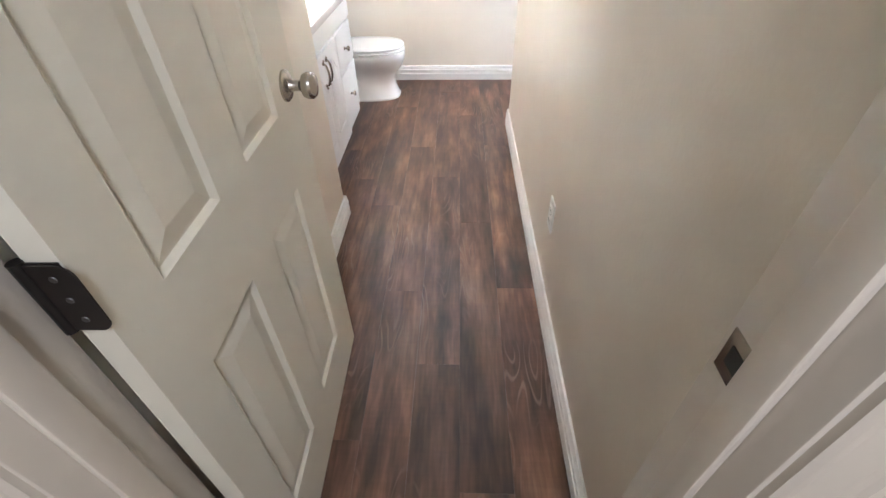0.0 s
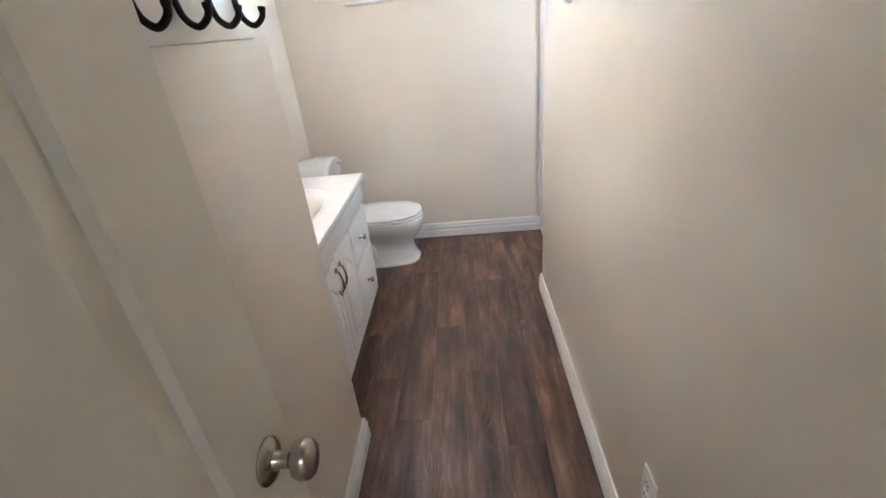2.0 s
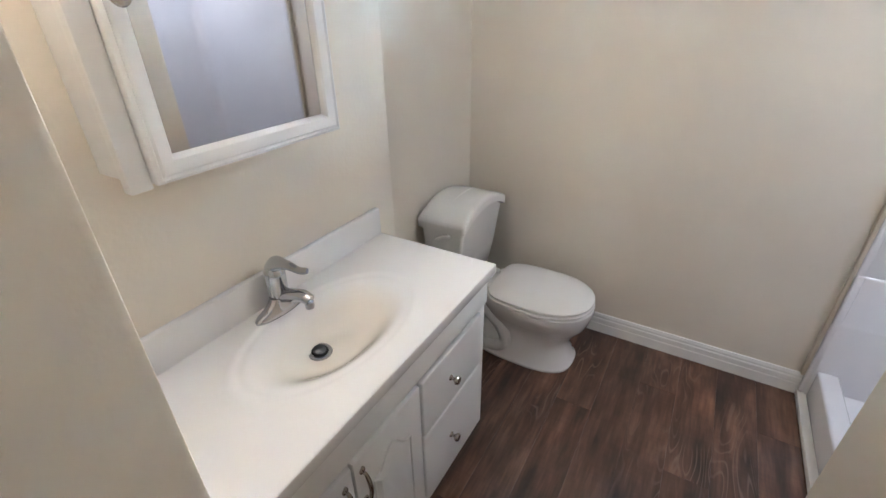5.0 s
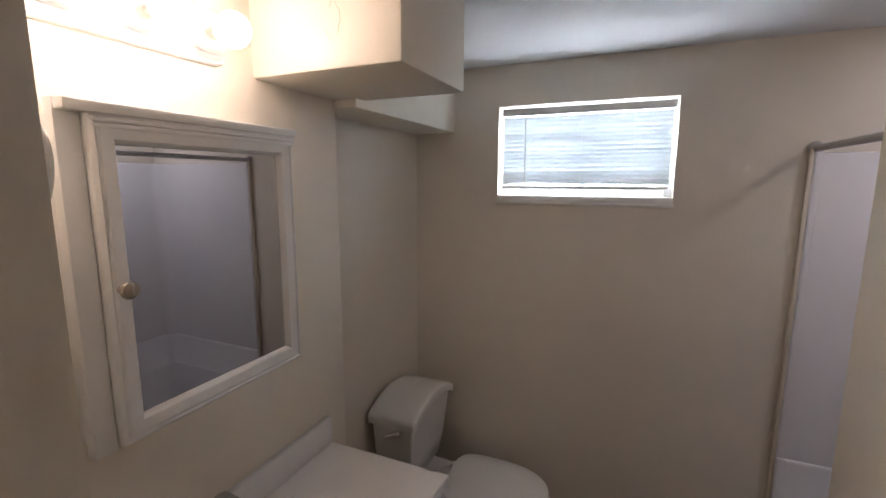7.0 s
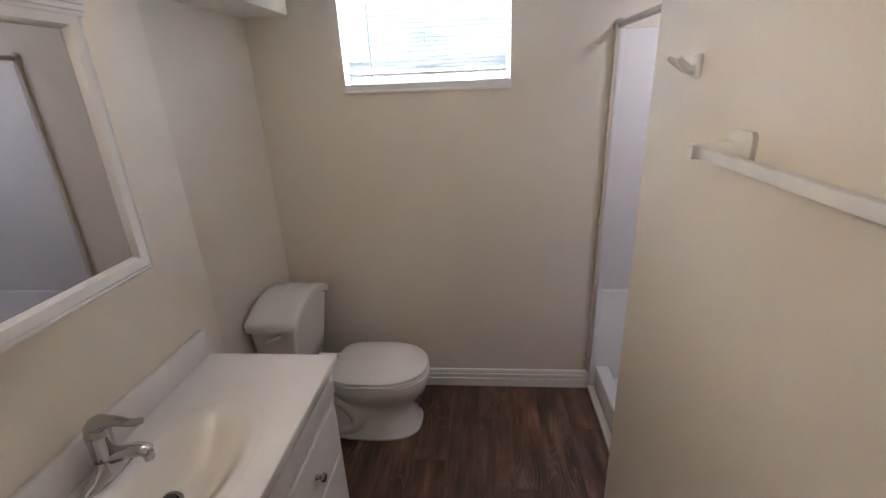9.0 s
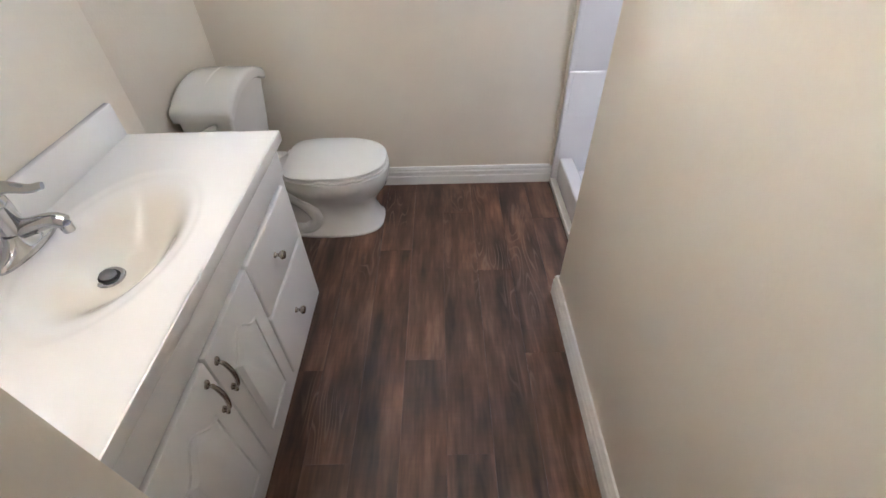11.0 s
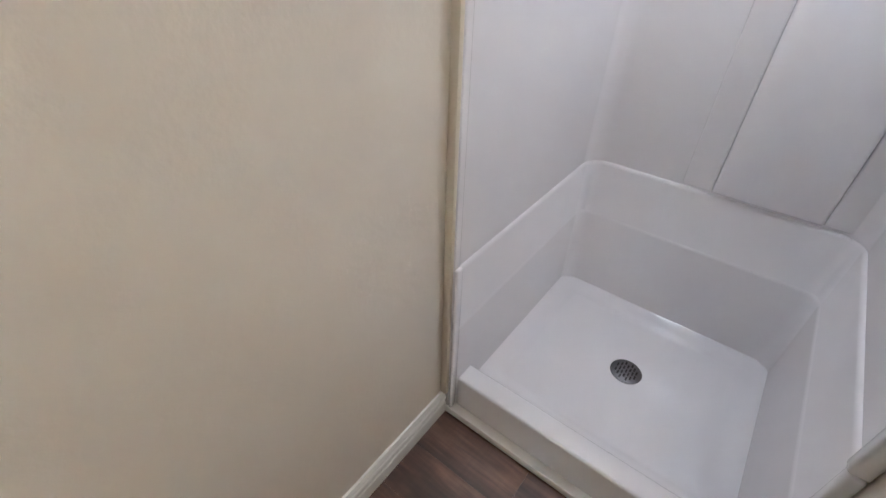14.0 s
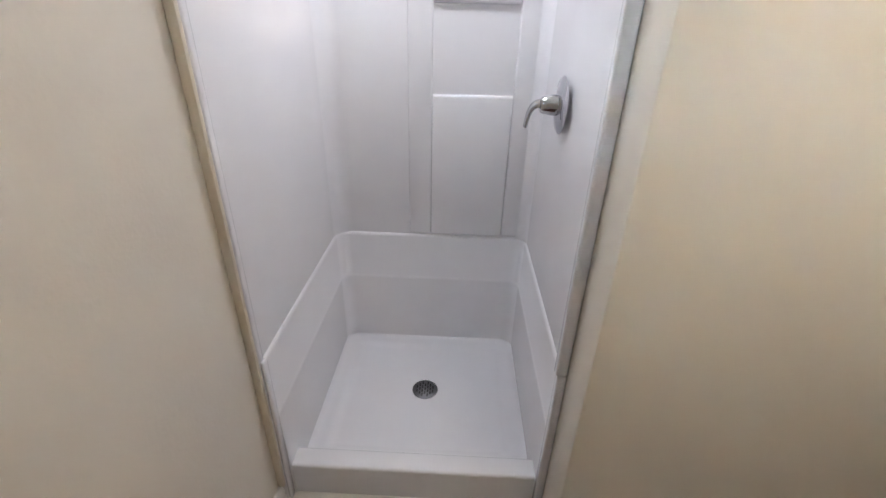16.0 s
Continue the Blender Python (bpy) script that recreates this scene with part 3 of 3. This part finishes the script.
# ---- medicine cabinet ----
MX, MY0, MY1, MZ0, MZ1 = -1.252, -1.625, -1.175, 1.246, 1.826
mc = thing("medicine_cabinet", "white mirrored medicine cabinet with moulded frame", "medicine cabinet")
part("body", box(VW + 0.001, MX - 0.022, -1.655, -1.185, MZ0 + 0.01, MZ1 - 0.01, 0.002), CABINET, mc)
part("side_flange", box(MX - 0.034, MX - 0.010, -1.664, MY0 - 0.001, MZ0 - 0.008, MZ1 + 0.012, 0.003), CABINET, mc)
mdoor = part("door_frame", box(MX - 0.020, MX - 0.008, MY0, MY1, MZ0, MZ1, 0.002), CABINET, mc)
IY0, IY1, IZ0, IZ1 = -1.582, -1.220, 1.290, 1.770
# stepped frame: outer edge, ogee, inner bevel
fp = [(0.0, -0.008), (0.0, 0.004), (0.006, 0.009), (0.010, 0.005), (0.014, 0.009), (0.034, 0.007), (0.038, 0.002), (0.042, -0.0075)]
rings = []
for o, h in fp:
    k = o / 0.042
    y0, y1 = MY0 + (IY0 - MY0) * k, MY1 + (IY1 - MY1) * k
    z0, z1 = MZ0 + (IZ0 - MZ0) * k, MZ1 - 0.01 + (IZ1 - MZ1 + 0.01) * k
    rings.append([(MX + h, y0, z0), (MX + h, y1, z0), (MX + h, y1, z1), (MX + h, y0, z1)])
part("moulding", loft(rings, cap=False), CABINET, mdoor, smooth=False)
part("mirror", box(MX - 0.0075, MX - 0.0055, IY0, IY1, IZ0, IZ1), MIRROR, mdoor, "clear mirror glass", smooth=False)
b = box(MX - 0.03, MX + 0.010, MY0 + 0.004, MY1 + 0.004, MZ1 - 0.030, MZ1 - 0.021, 0.002)
box(MX - 0.03, MX + 0.012, MY0 + 0.002, MY1 + 0.006, MZ1 - 0.021, MZ1 - 0.013, 0.003, b)
box(MX - 0.03, MX + 0.007, MY0 + 0.002, MY1 + 0.006, MZ1 - 0.013, MZ1 - 0.008, 0.001, b)
box(MX - 0.04, MX + 0.014, MY0 - 0.036, MY1 + 0.008, MZ1 - 0.008, MZ1 + 0.010, 0.003, b)
part("crown", b, CABINET, mc, "stepped white crown moulding")
part("knob", lathe([(0, 0), (0.009, 0), (0.007, 0.004), (0.006, 0.010), (0.013, 0.015), (0.016, 0.020), (0.014, 0.025), (0.008, 0.0275), (0.0003, 0.028)], pose(MX + 0.008, -1.603, 1.528, 0, 90, 0), 22), NICKEL, mdoor, "satin nickel knob")

# ---- vanity light ----
lb = thing("vanity_light", "white reeded light bar with lit frosted globe bulbs", "wall light")
LZ = 2.035
prof = [(0, -0.062), (0.010, -0.060), (0.014, -0.055), (0.010, -0.050), (0.016, -0.046), (0.020, -0.041), (0.016, -0.037), (0.022, -0.034), (0.026, -0.029), (0.030, -0.024), (0.030, 0.024), (0.026, 0.029), (0.022, 0.034), (0.016, 0.037), (0.020, 0.041), (0.016, 0.046), (0.010, 0.050), (0.014, 0.055), (0.010, 0.060), (0, 0.062)]
rings = [[(VW + o * k, y, LZ + u * (0.6 + 0.4 * k) + 0.0) for o, u in prof] for y, k in ((-1.846, 0.3), (-1.835, 0.8), (-1.82, 1.0), (-1.275, 1.0), (-1.26, 0.8), (-1.25, 0.3))]
part("back_bar", loft(rings), CABINET, lb, "white reeded bar")
for y in (-1.318, -1.458, -1.598, -1.738):
    s = part("socket", lathe([(0.034, 0.0), (0.034, 0.012), (0.030, 0.022), (0.026, 0.022), (0.024, 0.006), (0.0003, 0.006)], pose(VW + 0.030, y, LZ - 0.006, 0, 90, 0), 24), CABINET, lb)
    part("collar", lathe([(0.0, 0.0), (0.014, 0.0), (0.014, 0.038), (0.012, 0.040), (0.0, 0.040)], pose(VW + 0.036, y, LZ - 0.006, 0, 90, 0), 16), NICKEL, s)
    pr = [(0.013, 0.0), (0.016, 0.006)] + [(0.037 * math.sin(a), 0.044 - 0.037 * math.cos(a)) for a in [0.48 + (math.pi - 0.48) * i / 14 for i in range(15)]]
    pr[-1] = (0.0003, pr[-1][1])
    part("bulb", lathe(pr, pose(VW + 0.070, y, LZ - 0.006, 0, 90, 0), 24), BULBM, s, "lit warm frosted globe bulb")

# ---- toilet ----
wc = thing("toilet", "white two-piece elongated toilet with closed lid", "toilet")
TYC = -0.305


def egg(cx, hb, hf, hw, z, p=2.2, n=48, back=None):
    """An egg ring: hb back, hf front reach, hw half width."""
    out = []
    for i in range(n):
        a = 2 * math.pi * i / n
        c, s = math.cos(a), math.sin(a)
        q = back if back and c < 0 else p
        k = (abs(c) ** q + abs(s) ** q) ** (-1 / q)
        out.append((cx + (hf if c > 0 else hb) * c * k, TYC + hw * s * k, z))
    return out


bowl = [egg(-1.00, 0.28, 0.235, 0.146, 0.0, 2.8), egg(-1.00, 0.28, 0.237, 0.148, 0.012, 2.8), egg(-1.00, 0.27, 0.225, 0.138, 0.03, 2.6), egg(-1.00, 0.25, 0.205, 0.118, 0.10, 2.5), egg(-0.99, 0.24, 0.200, 0.112, 0.15, 2.4),
        egg(-0.97, 0.26, 0.215, 0.130, 0.195, 2.3), egg(-0.95, 0.28, 0.222, 0.158, 0.235, 2.2), egg(-0.945, 0.30, 0.228, 0.176, 0.272, 2.2), egg(-0.94, 0.31, 0.230, 0.182, 0.305, 2.2), egg(-0.94, 0.31, 0.228, 0.180, 0.324, 2.2), egg(-0.94, 0.30, 0.215, 0.168, 0.331, 2.2)]
part("bowl", loft(bowl), CHINA, wc)
tw = smooth_path([(-1.30, TYC - 0.05, 0.235), (-1.20, TYC - 0.085, 0.235), (-1.11, TYC - 0.095, 0.17), (-1.07, TYC - 0.10, 0.10), (-1.10, TYC - 0.105, 0.05), (-1.18, TYC - 0.10, 0.03)])
part("trapway", tube(tw, 0.036, 14), CHINA, wc, "moulded trapway bulge")
part("deck", loft([egg(-1.26, 0.19, 0.14, 0.10, 0.23, 3.0), egg(-1.27, 0.20, 0.15, 0.115, 0.28, 3.0), egg(-1.28, 0.20, 0.15, 0.122, 0.322, 3.0), egg(-1.28, 0.195, 0.145, 0.117, 0.330, 3.0)]), CHINA, wc)
for z0, z1, g, nm in ((0.332, 0.347, 0.0, "seat"), (0.3495, 0.366, -0.003, "lid")):
    rg = [egg(-0.955, 0.222 + g, 0.238 + g, 0.180 + g, z0, 2.25, 48, 4.5), egg(-0.955, 0.225 + g, 0.241 + g, 0.183 + g, z0 + 0.004, 2.25, 48, 4.5), egg(-0.955, 0.225 + g, 0.240 + g, 0.182 + g, z1 - 0.005, 2.25, 48, 4.5), egg(-0.955, 0.217 + g, 0.232 + g, 0.174 + g, z1 - 0.001, 2.25, 48, 4.5)]
    if nm == "lid":
        rg.append(egg(-0.955, 0.13, 0.14, 0.10, z1 + 0.003, 2.2, 48, 4.0))
    part(nm, loft(rg), SEATP, wc)
for s in (-1, 1):
    part("hinge_cap", box(-1.195, -1.165, TYC + s * 0.075 - 0.02, TYC + s * 0.075 + 0.02, 0.331, 0.354, 0.008, seg=3), SEATP, wc)
    part("bolt_cap", lathe([(0.013, 0), (0.013, 0.006), (0.009, 0.013), (0.0003, 0.016)], pose(-1.16, TYC + s * 0.128, 0.030), 16), CHINA, wc)


def tank_ring(z, hw, x0, x1, r=0.014, ins=0.0, arch=0.0):
    """A rounded rectangle with a slightly bowed front, raised by arch towards its middle."""
    x0, x1, w = x0 + ins, x1 - ins, hw - ins
    pts = []
    for sx, sy, a0 in ((1, -1, -90), (1, 1, 0), (-1, 1, 90), (-1, -1, 180)):
        cx, cy = (x1 - r if sx > 0 else x0 + r), sy * (w - r)
        for k in range(9):
            a = radians(a0 + 90 * k / 8)
            pts.append((cx + r * math.cos(a), cy + r * math.sin(a)))
        if sy == sx * -1:
            for k in range(1, 20):
                y = (cy + (w - r) * 2 * k / 20) if sx > 0 else (cy - (w - r) * 2 * k / 20)
                pts.append(((x1 if sx > 0 else x0), y))
    return [(x, TYC + y, z + arch * (1 - (y / hw) ** 2)) for x, y in pts]


AR = 0.060
part("tank", loft([tank_ring(0.330, 0.150, -1.45, -1.315), tank_ring(0.345, 0.165, -1.46, -1.300), tank_ring(0.45, 0.182, -1.468, -1.285), tank_ring(0.648, 0.200, -1.472, -1.262, arch=AR), tank_ring(0.648, 0.200, -1.472, -1.262, 0.003, 0.100, AR)]), CHINA, wc)
LR = (-1.485, -1.246)
part("tank_lid", loft([tank_ring(0.646, 0.208, LR[0], LR[1], 0.003, 0.113, AR), tank_ring(0.646, 0.208, LR[0] + 0.006, LR[1] - 0.008, arch=AR), tank_ring(0.650, 0.217, *LR, arch=AR), tank_ring(0.676, 0.219, *LR, arch=AR)]
    + [tank_ring(0.676 + dz, 0.219, *LR, rr, ins, AR) for dz, rr, ins in ((0.006, 0.014, 0.001), (0.012, 0.013, 0.005), (0.016, 0.012, 0.011), (0.0185, 0.010, 0.026), (0.020, 0.008, 0.06), (0.0205, 0.003, 0.114))]), CHINA, wc)
YS = TYC - 0.199
fl = part("flush_lever", lathe([(0, 0), (0.012, 0), (0.012, 0.006), (0.008, 0.010), (0.0003, 0.011)], pose(-1.335, YS, 0.622, 90, 0, 0), 16), CHINA, wc, "white flush lever")
part("lever_arm", tube(smooth_path([(-1.325, YS - 0.010, 0.622), (-1.345, YS - 0.014, 0.624), (-1.372, YS - 0.018, 0.612), (-1.39, YS - 0.020, 0.604)], 4), [0.008, 0.009, 0.009, 0.009, 0.0095, 0.010, 0.010, 0.010, 0.010, 0.010, 0.009, 0.008, 0.005], 10, None, 0.75), CHINA, fl)

valve = thing("supply_valve", "chrome angle stop and white supply hose behind the toilet", "valve")
part("escutcheon", lathe([(0.03, 0), (0.03, 0.003), (0.018, 0.010), (0.0003, 0.010)], pose(TW, -0.56, 0.17, 0, 90, 0), 20), CHROME, valve)
part("stop", tube([(TW, -0.56, 0.17), (TW + 0.06, -0.56, 0.17)], 0.010, 12), CHROME, valve)
part("handle", tube([(TW + 0.05, -0.56, 0.17), (TW + 0.085, -0.56, 0.17)], 0.016, 12, None, 0.6), CHROME, valve)
part("hose", tube(smooth_path([(TW + 0.045, -0.56, 0.178), (TW + 0.05, -0.60, 0.20), (TW + 0.07, -0.61, 0.26), (TW + 0.085, -0.53, 0.30), (TW + 0.10, -0.455, 0.352)]), 0.006, 10), RUBBER, valve)

# ---- shower ----
sh = thing("shower_stall", "white moulded acrylic shower stall with low curb", "shower")
GX0, GX1, GY0, GY1 = 0.150, 0.950, -0.822, -0.034
# pan: floor, curb
b = box(0.160, 0.232, GY0 - 0.012, -0.012, 0.0, 0.160, 0.010, seg=3)
part("curb", b, ACRYL, sh, "white rounded curb")
nx, ny = 72, 72
b = bmesh.new()
fx0, fx1 = 0.226, GX1 + 0.02
grid = []
for i in range(nx + 1):
    row = []
    for j in range(ny + 1):
        x, y = fx0 + (fx1 - fx0) * i / nx, GY0 - 0.012 + (GY1 - GY0 + 0.024) * j / ny
        dd = min(x - fx0, fx1 - x, y - (GY0 - 0.012), (GY1 + 0.012) - y)
        rr = math.hypot(x - 0.60, y + 0.435)
        z = 0.044 + 0.014 * min(1, rr / 0.4)
        z += 0.024 * max(0, 1 - dd / 0.045) ** 2 + 0.009 * ease((0.105 - dd) / 0.030)
        row.append(b.verts.new((x, y, z)))
    grid.append(row)
for i in range(nx):
    for j in range(ny):
        b.faces.new((grid[i][j], grid[i + 1][j], grid[i + 1][j + 1], grid[i][j + 1]))
part("pan_floor", b, ACRYL, sh, "white sloped shower pan")


def u_wall(z0, z1, ins0, ins1, r=0.05, x0=GX0, back=0.0):
    """A U-shaped wall seen from inside, with rounded inner corners, inset by ins at bottom and top."""
    rings = []
    for z, ins in ((z0, ins0), (z1, ins1)):
        ya, yb, xb = GY1 - ins, GY0 + ins, GX1 - ins - back
        path = [(x0, ya)]
        for k in range(7):
            a = math.pi / 2 * k / 6
            path.append((xb - r + r * math.sin(a), ya - r + r * math.cos(a)))
        for k in range(7):
            a = math.pi / 2 * k / 6
            path.append((xb - r + r * math.cos(a), yb + r - r * math.sin(a)))
        path.append((x0, yb))
        rings.append([(x, y, z) for x, y in path])
    return rings


def u_strip(sections, r=0.05):
    bm = bmesh.new()
    rows_v = []
    for z, ins in sections:
        rows_v.append([bm.verts.new(p) for p in u_wall(z, z, ins, ins, r)[0]])
    for a, c in zip(rows_v, rows_v[1:]):
        for i in range(len(a) - 1):
            bm.faces.new((a[i], a[i + 1], c[i + 1], c[i]))
    return bm


part("lower_wall", u_strip([(0.03, 0.003), (0.392, 0.002), (0.400, 0.0008), (0.405, -0.0012), (0.408, -0.003), (0.600, -0.005), (0.609, -0.007), (0.614, -0.010), (0.617, -0.015), (0.618, -0.024)]), ACRYL, sh, "white moulded lower wall with ledges")
part("upper_wall", u_strip([(0.614, -0.013), (0.622, -0.012), (1.80, -0.012), (1.815, -0.017), (1.818, -0.035)], 0.07), ACRYL, sh, "white moulded upper wall")
# proud columns on the back wall with a recessed shelf between
XB = GX1 + 0.012
part("column", box(XB - 0.006, XB + 0.02, -0.428, -0.338, 0.622, 1.80, 0.006, seg=3), ACRYL, sh)
part("column", box(XB - 0.008, XB + 0.02, -0.835, -0.728, 0.622, 1.80, 0.008, seg=3), ACRYL, sh)
b = box(XB - 0.013, XB + 0.02, -0.728, -0.428, 0.622, 1.195, 0.010, seg=3)
part("shelf_block", b, ACRYL, sh, "white moulded shelf front")
part("shelf_block", box(XB - 0.013, XB + 0.02, -0.728, -0.428, 1.49, 1.80, 0.010, seg=3), ACRYL, sh)
for y0, y1, z0, z1 in ((-0.024, 0.0, 0.03, 1.82), (-0.034, -0.022, 0.03, 0.617), (RE, GY0 + 0.010, 0.619, 1.82), (RE, GY0 + 0.004, 0.03, 0.617)):
    part("flange", box(0.130, 0.158, y0, y1, z0, z1, 0.007, seg=3), ACRYL, sh, "white front flange")
dr = part("drain", lathe([(0.0, 0.0), (0.052, 0.0), (0.054, 0.002), (0.050, 0.005), (0.0003, 0.005)], pose(0.625, -0.432, 0.044), 32), STEEL, sh, "round steel drain grate")
for gx in range(-3, 4):
    for gy in range(-3, 4):
        if gx * gx + gy * gy < 11 and (gx + gy) % 2 == 0:
            part("drain_slot", box(0.625 + gx * 0.011 - 0.008, 0.625 + gx * 0.011 + 0.008, -0.432 + gy * 0.011 - 0.0028, -0.432 + gy * 0.011 + 0.0028, 0.0485, 0.0496, 0.0), BLACK, dr)
part("quarter_round", extrude_profile([(0, 0), (0.016, 0), (0.014, 0.009), (0.008, 0.014), (0, 0.016)], (0.160, 0, 0), (0.160, RE, 0), (-1, 0, 0)), TRIM, sh, "white shoe moulding along the curb")
b = box(0.128, 0.160, GY0 - 0.02, -0.004, 0.0, 0.03, 0.003)
part("base_trim", b, TRIM, sh)
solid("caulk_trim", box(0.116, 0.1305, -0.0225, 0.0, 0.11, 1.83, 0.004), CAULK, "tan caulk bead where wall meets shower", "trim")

mix = thing("shower_valve", "chrome shower mixer with round plate and lever", "shower valve")
VY = GY0 - 0.0172 + 0.017
part("plate", lathe([(0.0, 0), (0.078, 0.0), (0.080, 0.003), (0.074, 0.008), (0.040, 0.016), (0.0003, 0.018)], pose(0.56, VY, 1.235, -90, 0, 0), 40), CHROME, mix, "round chrome plate")
part("hub", lathe([(0.030, 0.012), (0.028, 0.035), (0.024, 0.055), (0.020, 0.062), (0.0003, 0.064)], pose(0.56, VY, 1.235, -90, 0, 0), 28), CHROME, mix)
hp = smooth_path([(0.56, VY + 0.05, 1.24), (0.572, VY + 0.075, 1.232), (0.585, VY + 0.088, 1.205), (0.592, VY + 0.094, 1.165)])
part("lever", tube(hp, [0.016 - 0.0004 * i for i in range(len(hp))], 12, None, 0.7), CHROME, mix)

rod = thing("shower_rod", "grey metal shower curtain rod across the opening", "shower rod")
part("rod", tube([(0.135, -0.004, 1.833), (0.135, RE + 0.002, 1.833)], 0.0125, 16), RODM, rod)
for y, s in ((-0.002, 1), (RE + 0.001, -1)):
    part("flange", lathe([(0.026, 0), (0.026, 0.004), (0.018, 0.014), (0.0127, 0.016)], pose(0.135, y, 1.833, 90 * s, 0, 0), 20), RODM, rod)

# ---- hairline plaster cracks on the soffit ----
rnd = random.Random(5)
b = bmesh.new()
for x, z, n in ((-1.135, 2.165, 4), (-1.115, 2.12, 6), (-1.14, 2.06, 3)):
    pts = [(x, -1.1605, z)]
    for i in range(n):
        pts.append((pts[-1][0] + rnd.uniform(-0.006, 0.008), -1.1605, pts[-1][2] - rnd.uniform(0.008, 0.016)))
    tube(pts, 0.0007, 4, b)
solid("plaster_crack", b, CAULK, "hairline cracks in the soffit plaster", "crack", "stuff")

# ---- floor planks ----
floor = thing("floor", "dark brown oak-look vinyl plank floor", "floor", "structure")
PW, PL = 0.150, 1.22
rnd = random.Random(11)
shared = {}


def plank_mesh(w, l):
    key = (round(w, 3), round(l, 3))
    if key not in shared:
        shared[key] = mesh_of("plank", box(0, w - 0.0003, 0, l - 0.0003, -0.006, 0.0, 0.0005, seg=1), WOOD, False)
    return shared[key]


x, col = TW - 0.02, 0
while x < 0.165:
    w = min(PW, 0.168 - x)
    y = DY - 0.06 - (PL * (0.15 + 0.37 * (col % 3)) + rnd.uniform(0, 0.2)) * 0.75
    while y < 0.0:
        y0, y1 = max(y, DY - 0.058), min(y + PL, 0.005)
        if y1 - y0 > 0.03:
            o = new("plank", plank_mesh(w, y1 - y0))
            o.location = (x, y0, rnd.uniform(-0.0003, 0.0))
            o.parent = floor
        y += PL
    x += PW
    col += 1
